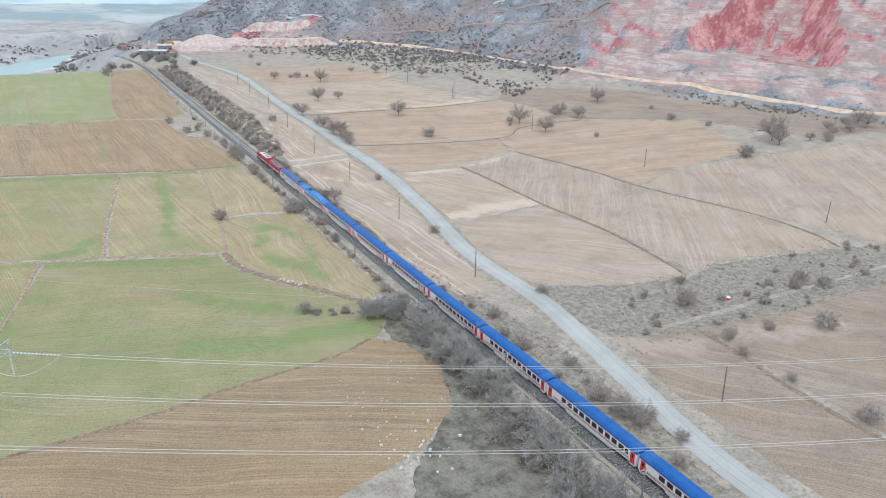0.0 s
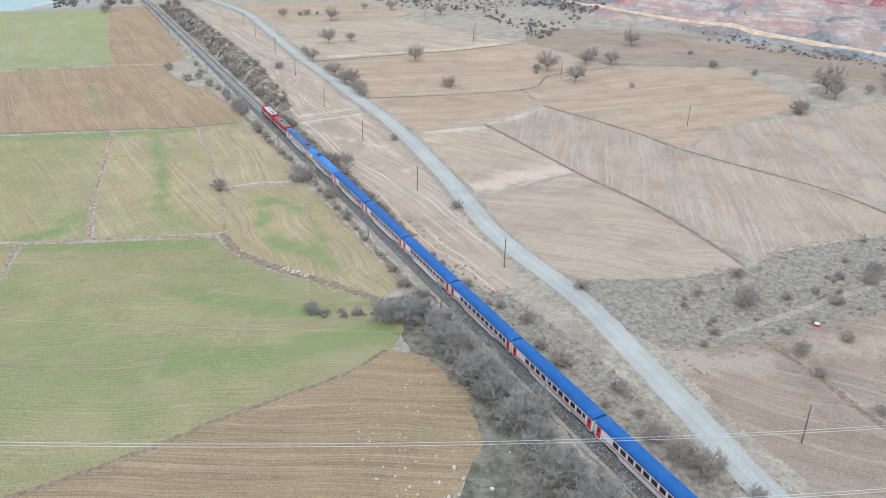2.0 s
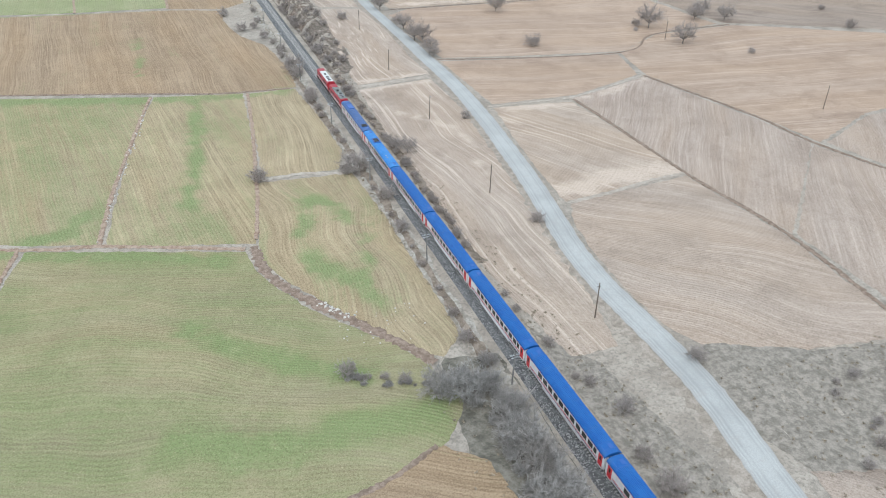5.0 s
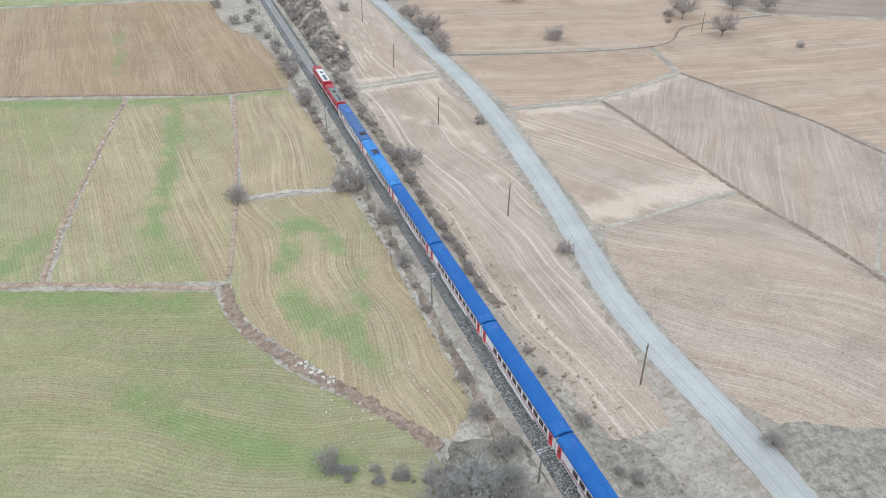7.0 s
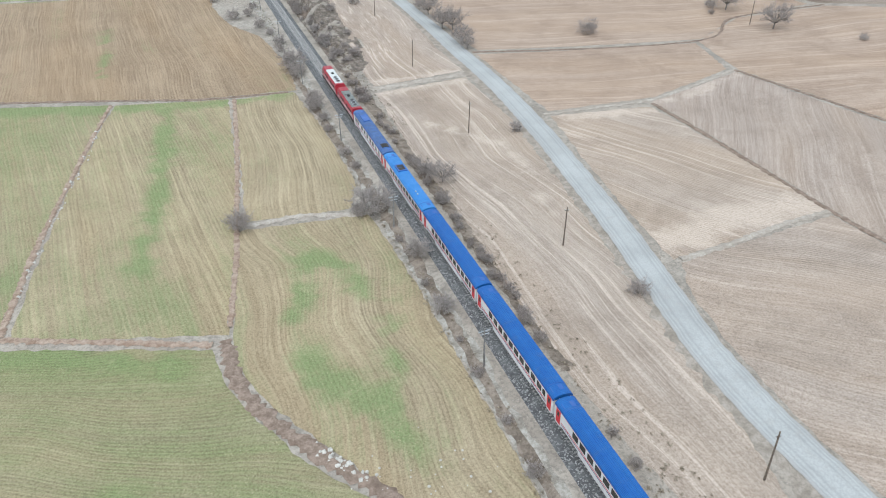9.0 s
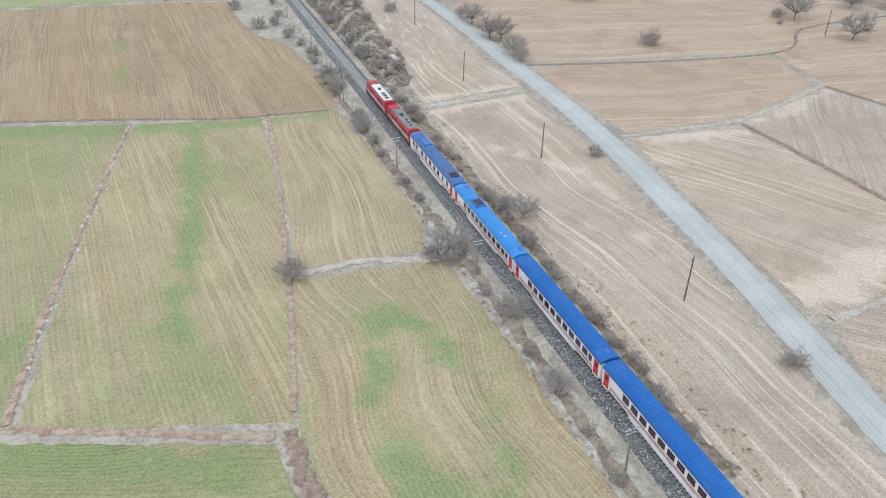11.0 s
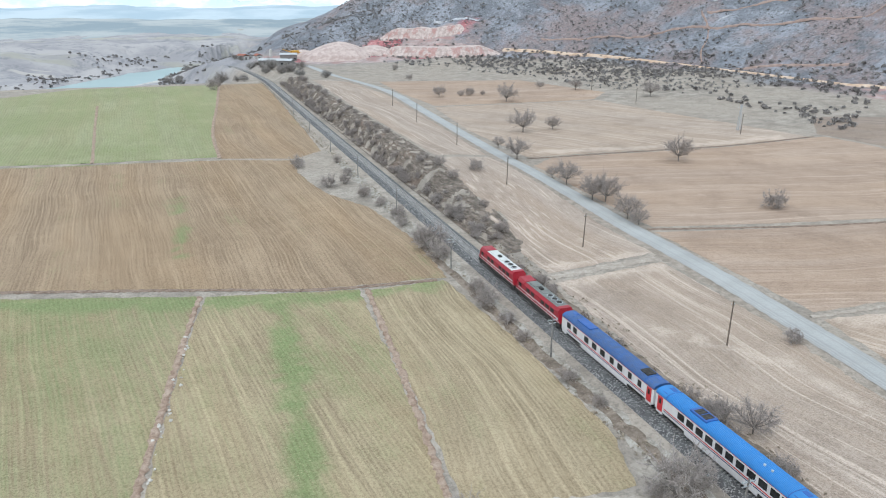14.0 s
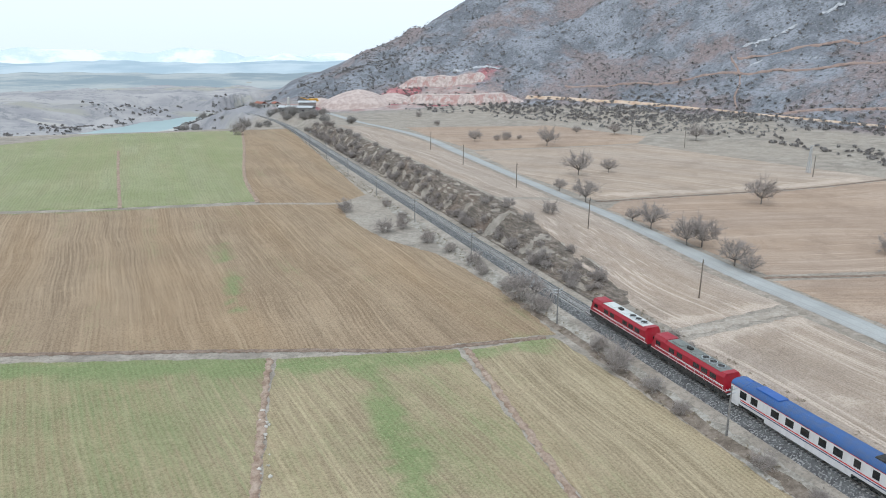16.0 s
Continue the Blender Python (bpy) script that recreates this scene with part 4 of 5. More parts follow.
def build_track():
    rnd = random.Random(4)
    bed = swept("track_bed", [(-3.5, -1.0), (-3.0, -0.74), (-2.5, -0.5), (-1.75, -0.2), (-0.7, -0.17), (0.7, -0.17), (1.7, -0.2), (2.4, -0.6), (3.0, -0.95)], -150, 690, "ballast", "dark stone ballast bed of the railway", "track bed")
    def sleeper(verts, faces, c, side, ahead):
        b = len(verts)
        for z, w in ((-0.3, 0.15), (-0.135, 0.12)):
            for sx, sy in ((-1, -1), (1, -1), (1, 1), (-1, 1)):
                verts.append(tuple(c + side * sx * 1.25 + ahead * sy * w + Vector((0, 0, z))))
        faces += [(b + 4, b + 5, b + 6, b + 7), (b, b + 1, b + 5, b + 4), (b + 1, b + 2, b + 6, b + 5), (b + 2, b + 3, b + 7, b + 6), (b + 3, b, b + 4, b + 7)]

    one = bpy.data.meshes.new("sleeper")
    verts, faces = [], []
    sleeper(verts, faces, Vector((0, 0, 0)), Vector((1, 0, 0)), Vector((0, 1, 0)))
    one.from_pydata(verts, [], faces)
    one.materials.append(MAT["sleeper"])
    verts, faces = [], []
    y = -150.0
    while y < 690:
        c, side = along(y)
        if 236 < y < 418:
            ob = new("sleeper", one)
            ob.parent = bed
            ob.location = (c.x + rnd.uniform(-0.02, 0.02), y, rnd.uniform(-0.01, 0.01))
        else:
            sleeper(verts, faces, c + Vector((0, 0, rnd.uniform(-0.01, 0.01))), side, Vector((-side.y, side.x, 0)))
        y += 0.62
    rest = raw("sleepers", verts, faces, "sleeper", bed)
    tagged(rest, kind="stuff")
    for side in (-0.7525, 0.7525):
        ob = swept("rail", [(side - 0.075, -0.14), (side - 0.03, -0.12), (side - 0.036, -0.03), (side - 0.036, 0.03), (side + 0.036, 0.03), (side + 0.036, -0.03), (side + 0.03, -0.12), (side + 0.075, -0.14)], -150, 690, "rail", "worn steel rail", "rail")


build_track()

# ---- train ----
HALF, BODY = 1.43, 12.95


def side_plate(bm, s, y0, y1, z0, z1, out, depth=0.03, bevel=0.0):
    """A plate on the coach side s, standing out from it."""
    a, b = sorted((s * (HALF + out - depth), s * (HALF + out)))
    return box(bm, a, b, y0, y1, z0, z1, bevel)


def roof_profile(extra, ribs=0.0, base=3.28, top=4.02):
    pts, n = [], 44 if ribs else 18
    for i in range(n + 1):
        a = math.pi * i / n
        r = ribs * (1 if (i // 1) % 2 else 0)
        x = -math.copysign(abs(math.cos(a)) ** 0.85, math.cos(a)) * (HALF + 0.02 + extra + r * 0.6)
        pts.append((x, base + (top - base + extra + r) * math.sin(a) ** 0.8))
    return pts


def bogie(parent, y):
    b = part("bogie", box(box(boxed(-1.15, -0.85, y - 1.75, y + 1.75, 0.45, 0.75, bevel=0.04), 0.85, 1.15, y - 1.75, y + 1.75, 0.45, 0.75, 0.04), -0.9, 0.9, y - 0.25, y + 0.25, 0.5, 0.8, 0.04), "under", parent, "black steel bogie frame")
    for dy in (-1.25, 1.25):
        for s in (-1, 1):
            w = rod(bmesh.new(), (s * 0.72, y + dy, 0.46), (s * 0.86, y + dy, 0.46), 0.46, sides=20)
            rod(w, (s * 0.84, y + dy, 0.46), (s * 1.2, y + dy, 0.46), 0.13, sides=10)
            part("wheel", w, "rail", b)


def coach(kind):
    name = "railway_coach"
    c = blank(name)
    roof_mat = {"lead": "roof_dirty", "diner": "roof_azure"}.get(kind, "roof_blue")
    lower = [(-HALF, 3.3), (-HALF, 1.15), (-HALF + 0.05, 0.95), (HALF - 0.05, 0.95), (HALF, 1.15), (HALF, 3.3), (HALF - 0.12, 3.45), (-HALF + 0.12, 3.45)]
    part("body", extrude_y(lower, -BODY, BODY), "white", c, "dusty white painted steel body")
    part("underframe", boxed(-1.1, 1.1, -BODY + 0.4, BODY - 0.4, 0.78, 1.02, bevel=0.03), "under", c)
    for s in (-1, 1):
        part("skirt", side_plate(bmesh.new(), s, -6.6, 6.6, 0.5, 1.06, -0.02, 0.06, 0.015), "white", c)
        for y0, y1 in ((-BODY + 0.1, -11.0), (11.0, BODY - 0.1)):
            part("step", side_plate(bmesh.new(), s, y0 + 0.4, y1 - 0.1, 0.55, 1.0, -0.06, 0.25, 0.02), "white", c)
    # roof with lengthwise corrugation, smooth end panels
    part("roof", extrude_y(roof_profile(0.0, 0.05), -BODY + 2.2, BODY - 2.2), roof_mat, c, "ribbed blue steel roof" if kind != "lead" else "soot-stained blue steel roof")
    for s in (-1, 1):
        part("roof_end", extrude_y(roof_profile(0.012), *sorted((s * (BODY - 2.2), s * BODY))), roof_mat, c)
        part("roof_seam", extrude_y(roof_profile(0.05), *sorted((s * (BODY - 2.26), s * (BODY - 2.16)))), "panel_blue", c)
        for x in (-0.75, 0.3):
            part("roof_hatch", boxed(x - 0.32, x + 0.32, *sorted((s * (BODY - 1.9), s * (BODY - 0.9))), 3.8 if x > 0 else 3.62, 4.06 if x > 0 else 3.9, bevel=0.03), "panel_blue", c)
    if kind == "diner":
        u = part("air_conditioner", boxed(-0.95, 0.95, 3.4, 6.6, 3.7, 4.2, bevel=0.08), "panel_blue", c, "blue rooftop air conditioner")
        for y in (3.75, 5.0):
            part("grille", boxed(-0.7, 0.7, y, y + 1.1, 4.18, 4.23, bevel=0.01), "under", u)
        for y in (-6.0, -7.2):
            part("vent", rod(bmesh.new(), (-0.4, y, 3.8), (-0.4, y, 4.2), 0.16, sides=12), "galv", c)
    if kind == "lead":
        u = part("air_conditioner", boxed(-0.8, 0.8, 5.2, 9.2, 3.75, 4.2, bevel=0.08), "panel_blue", c, "sooty rooftop air conditioner")
        u = part("roof_box", boxed(-0.75, 0.75, -10.4, -8.6, 3.75, 4.18, bevel=0.08), "under", c)
    # stripes
    for s in (-1, 1):
        part("upper_stripe", side_plate(bmesh.new(), s, -BODY + 0.02, BODY - 0.02, 3.2, 3.28, 0.008), "red", c, "red stripe under the roof")
        for y0, y1 in ((-11.0, 11.0),):
            part("lower_stripe", side_plate(bmesh.new(), s, y0, y1, 1.62, 1.77, 0.008), "red", c, "red stripe")
            part("navy_stripe", side_plate(bmesh.new(), s, y0, y1, 1.36, 1.5, 0.008), "navy", c, "navy stripe")
        ends = ((11.35, 12.45), (-12.45, -11.35))
        if kind == "lead":
            ends = ((-12.45, -11.35),)
        for y0, y1 in ends:
            d = part("door", side_plate(bmesh.new(), s, y0, y1, 1.0, 3.15, 0.025, 0.05, 0.015), "red", c, "red entrance door")
            part("door_window", side_plate(bmesh.new(), s, (y0 + y1) / 2 - 0.22, (y0 + y1) / 2 + 0.22, 2.1, 2.85, 0.04, 0.05, 0.012), "glass", d)
        if kind == "lead":
            spots = [(10.6, 0.55), (8.6, 0.55), (5.0, 0.6), (2.6, 0.6), (0.2, 0.6), (-2.4, 0.5), (-4.6, 0.6), (-7.2, 0.4), (-9.6, 0.4)]
        else:
            spots = [(7.5 - 1.83 * i, 0.62) for i in range(10)] + [(-10.35, 0.36)]
        for y, half in spots:
            w = part("window", side_plate(bmesh.new(), s, y - half - 0.05, y + half + 0.05, 2.0, 3.0, 0.018, 0.05, 0.02), "rubber", c)
            part("pane", side_plate(bmesh.new(), s, y - half, y + half, 2.05, 2.95, 0.026, 0.05, 0.02), "glass", w)
    for s in (-1, 1):
        part("gangway", boxed(-0.75, 0.75, *sorted((s * BODY, s * (BODY + 0.24))), 1.15, 3.45, bevel=0.05), "rubber", c, "black rubber gangway bellows")
        for x in (-0.9, 0.9):
            part("buffer", rod(bmesh.new(), (x, s * BODY, 1.06), (x, s * (BODY + 0.2), 1.06), 0.16, sides=12), "under", c)
    for y in (-9.2, 9.2):
        bogie(c, y)
    for y0, y1 in ((-5.5, -2.8), (-1.6, 1.4), (2.6, 5.6)):
        part("equipment_box", boxed(-1.2, 1.2, y0, y1, 0.42, 0.82, bevel=0.04), "under", c)
    return c


def locomotive(roof):
    c = blank("diesel_locomotive")
    h = 1.42
    part("frame", boxed(-h - 0.02, h + 0.02, -8.8, 8.8, 0.7, 1.42, bevel=0.03), "under", c, "black underframe")
    prof = [(-h, 1.3), (h, 1.3), (h, 3.25), (h - 0.35, 3.75), (-h + 0.35, 3.75), (-h, 3.25)]
    part("engine_hood", extrude_y(prof, -7.0, 5.2), "loco_red", c, "dusty red engine body")
    # cab with raked windscreen, and the blunt rear end
    for s, y0, y1 in ((1, 5.2, 8.7), (-1, -8.7, -7.0)):
        bm = extrude_y([(-h, 1.3), (h, 1.3), (h, 3.35), (h - 0.35, 3.9), (-h + 0.35, 3.9), (-h, 3.35)], y0, y1)
        for v in bm.verts:
            if (v.co.y > 8 or v.co.y < -8) and v.co.z > 3:
                v.co.y -= s * 0.75
        cab = part("cab", bm, "loco_red", c, "bright red driver's cab")
        if s > 0:
            for x in (-0.68, 0.68):
                q = part("windscreen", boxed(x - 0.55, x + 0.55, 8.18, 8.26, 2.5, 3.2, bevel=0.02), "glass", cab)
                q.matrix_basis = Matrix.Translation((0, 2.12, 0.0)) @ Matrix.Rotation(radians(0), 4, "X") @ Matrix.Translation((0, -1.85, 0))
            for x in (-0.9, 0.9):
                part("headlight", rod(bmesh.new(), (x, 8.66, 1.75), (x, 8.76, 1.75), 0.14, sides=12), "galv", cab, "round headlight")
            for sd in (-1, 1):
                part("side_window", boxed(*sorted((sd * h, sd * (h + 0.02))), 6.3, 7.4, 2.45, 3.1, bevel=0.008), "glass", cab)
    part("roof_walk", boxed(-1.08, 1.08, -6.9, 5.1, 3.74, 3.84, bevel=0.02), roof, c, "weathered grey roof panels")
    for y in (-5.6, -4.0, -2.4):
        f = part("fan", rod(bmesh.new(), (0, y, 3.8), (0, y, 4.0), 0.62, sides=20), "galv", c, "round radiator fan housing")
        part("fan_grille", rod(bmesh.new(), (0, y, 3.99), (0, y, 4.03), 0.5, sides=20), "under", f)
    part("exhaust", boxed(-0.3, 0.3, 0.6, 1.6, 3.8, 4.12, bevel=0.04), "under", c)
    part("roof_hatch", boxed(-0.7, 0.7, 2.2, 4.6, 3.82, 3.95, bevel=0.03), roof, c)
    part("roof_hatch", boxed(-0.7, 0.7, -1.2, 0.3, 3.82, 3.93, bevel=0.03), roof, c)
    for s in (-1, 1):
        part("stripe", boxed(*sorted((s * h, s * (h + 0.012))), -8.0, 7.6, 2.05, 2.2), "white", c, "cream stripe along the side")
        part("stripe", boxed(*sorted((s * h, s * (h + 0.012))), -8.6, 8.6, 1.5, 1.6), "white", c, "cream stripe along the sill")
        for y in (-6.4, -4.6, -2.8, 1.0, 2.9):
            part("grille", boxed(*sorted((s * (h - 0.02), s * (h + 0.018))), y, y + 1.3, 2.4, 3.1, bevel=0.006), "under", c)
        for y in (-7.6, 7.9):
            part("steps", boxed(*sorted((s * 1.1, s * 1.42)), y - 0.35, y + 0.35, 0.35, 0.95, bevel=0.03), "under", c)
        rail_bm = bmesh.new()
        for y in range(-8, 6, 2):
            rod(rail_bm, (s * (h + 0.06), y, 1.3), (s * (h + 0.06), y, 2.0), 0.02, sides=5)
        rod(rail_bm, (s * (h + 0.06), -8, 2.0), (s * (h + 0.06), 4, 2.0), 0.02, sides=5)
        part("handrail", rail_bm, "white", c)
    part("fuel_tank", boxed(-1.25, 1.25, -2.4, 2.4, 0.3, 0.96, bevel=0.08), "under", c)
    for y in (-5.6, 5.6):
        bogie(c, y)
    for s in (-1, 1):
        for x in (-0.9, 0.9):
            part("buffer", rod(bmesh.new(), (x, s * 8.78, 1.06), (x, s * 9.15, 1.06), 0.2, sides=14), "under", c)
    return c


JOINT = 24.5 + 13.25 * 9.8      # between the first and the second coach
TRAIN_Z = 0.03


def build_train():
    def put(ob, y):
        ob.matrix_basis = pose(rail_x(y), y, TRAIN_Z)
    a = locomotive("loco_roof")
    put(a, JOINT + 26.4 + 18.3 + 9.2)
    tagged(a, "red diesel locomotive with pale grey roof, leading the train", "locomotive", "train")
    b = locomotive("loco_roof_dark")
    put(b, JOINT + 26.4 + 9.2)
    tagged(b, "red diesel locomotive with sooty roof, coupled second", "locomotive", "train")
    k = coach("lead")
    put(k, JOINT + 13.2)
    tagged(k, "white van coach with soot-stained blue roof", "railway coach", "train")
    k = coach("diner")
    put(k, JOINT - 13.2)
    tagged(k, "white coach with blue roof, air conditioner and red doors", "railway coach", "train")
    k = coach("plain")
    put(k, JOINT - 13.2 - 26.4)
    tagged(k, "white passenger coach with ribbed blue roof and red doors", "railway coach", "train")
    for n in range(2, 9):
        y = JOINT - 13.2 - 26.4 * n
        copy_thing(k, pose(rail_x(y), y, TRAIN_Z))


MAT["loco_roof_dark"] = paint("loco_roof_sooty", (0.20, 0.215, 0.20), 0.6, 0.6, 0.3, (0.08, 0.08, 0.075))
build_train()

# ---- poles and power line ----


def timber_pole(tall):
    c = blank("utility_pole")
    part("pole", rod(bmesh.new(), (0, 0, -0.6), (0.12, 0.05, tall), 0.15, 0.10, 9), "wood", c)
    part("crossarm", boxed(-0.34, 0.34, -0.05, 0.05, tall - 0.75, tall - 0.65, bevel=0.01), "wood", c)
    for x in (-0.28, 0.28):
        part("insulator", rod(bmesh.new(), (x, 0, tall - 0.62), (x, 0, tall - 0.4), 0.05, 0.035, 8), "glass_ins", c)
    return tagged(c, "dark weathered timber utility pole in a field", "utility pole", "poles along the road")


def rail_pole():
    c = blank("telegraph_pole")
    part("pole", extrude_pole(7.2), "concrete", c)
    part("crossarm", boxed(-0.95, 0.95, -0.05, 0.05, 6.65, 6.78, bevel=0.01), "galv", c)
    part("crossarm", boxed(-0.7, 0.7, -0.05, 0.05, 6.1, 6.22, bevel=0.01), "galv", c)
    for x in (-0.85, -0.4, 0.4, 0.85):
        part("insulator", rod(bmesh.new(), (x, 0, 6.78), (x, 0, 6.98), 0.05, 0.035, 8), "glass_ins", c)
    return tagged(c, "grey concrete telegraph pole with crossarms beside the track", "telegraph pole", "poles along the railway")


def extrude_pole(tall):
    bm = boxed(-0.13, 0.13, -0.11, 0.11, -0.6, tall)
    for v in bm.verts:
        if v.co.z > 1:
            v.co.x *= 0.6
            v.co.y *= 0.6
    return bm


def build_poles():
    rnd = random.Random(3)
    first = None
    for x, y in ((19, 58.5), (21.4, 115), (24.6, 170), (27, 222), (28, 267), (33, 320), (35, 372), (40, 425), (31, -20), (150, 132), (154, 45), (152, 314), (161, 400), (168, 455), (150, 220)):
        m = pose(x, y, land(x, y), rnd.uniform(-1.5, 1.5), rnd.uniform(-1.5, 1.5), rnd.uniform(-20, 20))
        if first is None:
            first = timber_pole(8.2)
            first.matrix_basis = m
        else:
            copy_thing(first, m)
    first = None
    for x, y in ((-5.3, -36), (-4.9, 6), (-5.1, 46), (-5.3, 89), (-6, 132), (-6, 175.5), (-7, 219), (-6.5, 262), (-6.5, 305), (-6.5, 348), (-6.5, 391), (-6.5, 434), (-6.5, 477)):
        m = pose(x, y, land(x, y), rnd.uniform(-1.5, 1.5), rnd.uniform(-1.5, 1.5), rnd.uniform(-5, 5))
        if first is None:
            first = rail_pole()
            first.matrix_basis = m
        else:
            copy_thing(first, m)


build_poles()


def lattice(bm, base, half0, half1, z0, z1, bays, r):
    """Four legs with cross bracing."""
    def corner(k, z):
        h = half0 + (half1 - half0) * (z - z0) / (z1 - z0)
        return Vector((base[0] + (-h, h, h, -h)[k], base[1] + (-h, -h, h, h)[k], z))
    for k in range(4):
        rod(bm, corner(k, z0), corner(k, z1), r, r * 0.8, 5)
    for b in range(bays):
        a, c = (z0 + (z1 - z0) * v / bays for v in (b, b + 1))
        for k in range(4):
            rod(bm, corner(k, a), corner((k + 1) % 4, c), r * 0.5, sides=4)
            rod(bm, corner((k + 1) % 4, a), corner(k, c), r * 0.5, sides=4)
            rod(bm, corner(k, c), corner((k + 1) % 4, c), r * 0.5, sides=4)
    return bm


def build_small_pylon():
    x, y = 157, 321
    c = blank("lattice_mast", x, y, land(x, y))
    part("mast", lattice(bmesh.new(), (0, 0), 0.6, 0.22, -0.5, 10.5, 7, 0.09), "galv", c)
    part("crossarm", rod(rod(bmesh.new(), (-2, 0, 9.6), (2, 0, 9.6), 0.08, sides=5), (-1.6, 0, 10.4), (1.6, 0, 10.4), 0.07, sides=5), "galv", c)
    tagged(c, "white-grey galvanised lattice mast in a field", "mast")


build_small_pylon()


def wire_at(a, x):
    return Vector((x, a - 0.316 * x, 20.6 - 0.0775 * x + 0.0005 * x * x))


WIRES = (-31.0, -42.6, -54.4)
DEADEND = {-31.0: -84.0, -42.6: -90.6, -54.4: -97.2}


def build_power_line():
    c = blank("transmission_tower", -97, -12.2, land(-97, -12.2), -34)
    g = -land(-97, -12.2)
    for s in (-1, 1):
        part("leg", lattice(bmesh.new(), (0, s * 3.4), 1.5, 0.5, -0.5, 26 + g, 9, 0.11), "galv", c, "galvanised lattice leg")
    beam = bmesh.new()
    for z in (32.0 + g, 33.6 + g):
        for x in (-0.7, 0.7):
            rod(beam, (x, -12.2, z), (x, 12.2, z), 0.09, sides=5)
    for k in range(-12, 13):
        for x in (-0.7, 0.7):
            rod(beam, (x, k, 32.0 + g), (x, k + (0.9 if k % 2 else -0.9), 33.6 + g), 0.05, sides=4)
        rod(beam, (-0.7, k, 32.0 + g), (0.7, k, 32.0 + g), 0.05, sides=4)
    part("crossarm", beam, "galv", c, "galvanised lattice crossarm")
    head = bmesh.new()
    for s in (-1, 1):
        lattice(head, (0, s * 3.4), 0.5, 0.7, 26 + g, 32.0 + g, 2, 0.1)
    part("head", head, "galv", c)
    tagged(c, "galvanised lattice transmission tower standing in a field", "transmission tower")
    for a in WIRES:
        for off in (-0.22, 0.22):
            verts, faces = [], []
            for i in range(61):
                p = wire_at(a, DEADEND[a] + (260 - DEADEND[a]) * i / 60) + Vector((0, 0, off))
                verts += [tuple(p + Vector((0, 0.035 * math.cos(1.2566 * k), 0.035 * math.sin(1.2566 * k)))) for k in range(5)]
            for i in range(60):
                faces += [(i * 5 + k, i * 5 + (k + 1) % 5, i * 5 + 5 + (k + 1) % 5, i * 5 + 5 + k) for k in range(5)]
            tagged(raw("power_cable", verts, faces, "cable"), "pale aluminium power cable in a bundled pair", "cable", "power cables")
        ins = blank("insulator_string", *wire_at(a, DEADEND[a] - 6.0))
        d = wire_at(a, DEADEND[a]) - wire_at(a, DEADEND[a] - 6.0)
        bm = bmesh.new()
        for k in range(14):
            p = d * (k / 14)
            rod(bm, p, p + d * 0.04, 0.16, 0.1, 10)
        rod(bm, (0, 0, 0), d, 0.03, sides=6)
        part("discs", bm, "glass_ins", ins)
        loop = bmesh.new()
        last = None
        for i in range(13):
            u = i / 12
            p = d * (1 - 2 * u) + Vector((0, 0, -3.6 * math.sin(math.pi * u)))
            if last is not None:
                rod(loop, last, p, 0.04, sides=5)
            last = p
        drop = bmesh.new()
        for k in range(9):
            rod(drop, (0, 0, -0.3 - 0.36 * k), (0, 0, -0.42 - 0.36 * k), 0.14, 0.09, 10)
        rod(drop, (0, 0, 0), (0, 0, -3.6), 0.03, sides=6)
        part("hanging_discs", drop, "glass_ins", ins)
        part("jumper", loop, "cable", ins, "sagging jumper cable")
        tagged(ins, "pale glass insulator string with a jumper cable", "insulator", "insulators of the tower")


build_power_line()


def build_marker():
    """Thin earth wire with an aircraft warning ball."""
    verts, faces = [], []
    for i in range(61):
        p = wire_at(-4.6, -93 + 353 * i / 60) + Vector((0, 0, 0.65))
        verts += [tuple(p + Vector((0, 0.012 * math.cos(2.0944 * k), 0.012 * math.sin(2.0944 * k)))) for k in range(3)]
    for i in range(60):
        faces += [(i * 3 + k, i * 3 + (k + 1) % 3, i * 3 + 3 + (k + 1) % 3, i * 3 + 3 + k) for k in range(3)]
    tagged(raw("earth_wire", verts, faces, "cable"), "thin steel earth wire above the fields", "cable")
    c = blank("warning_ball", *(wire_at(-4.6, 33.75) + Vector((0, 0, 0.65))))
    for name, a, b, m in (("shell", -0.5, 0.5, "white"), ("band", -0.19, 0.19, "red")):
        bm = bmesh.new()
        bmesh.ops.create_uvsphere(bm, u_segments=20, v_segments=14, radius=0.5 if m == "white" else 0.512)
        if m == "red":
            bmesh.ops.delete(bm, geom=[v for v in bm.verts if abs(v.co.z) > 0.24], context="VERTS")
        part(name, bm, m, c, "red band" if m == "red" else "white shell", True)
    tagged(c, "white aircraft warning ball with a red band on a wire", "warning ball")


build_marker()

# ---- plants ----


def stick(verts, faces, p, q, r0, r1):
    d = (q - p).normalized()
    a = d.orthogonal().normalized()
    b = d.cross(a)
    n = len(verts)
    for c, r in ((p, r0), (q, r1)):
        for k in range(3):
            w = 2.0944 * k
            verts.append(tuple(c + (a * math.cos(w) + b * math.sin(w)) * r))
    for k in range(3):
        faces.append((n + k, n + (k + 1) % 3, n + 3 + (k + 1) % 3, n + 3 + k))


def twig(verts, faces, p, q, r):
    d = (q - p).normalized()
    a = d.orthogonal().normalized() * r
    b = d.cross(a)
    n = len(verts)
    verts += [tuple(p + a), tuple(p - a * 0.5 + b * 0.87), tuple(p - a * 0.5 - b * 0.87), tuple(q)]
    faces += [(n, n + 1, n + 3), (n + 1, n + 2, n + 3), (n + 2, n, n + 3)]


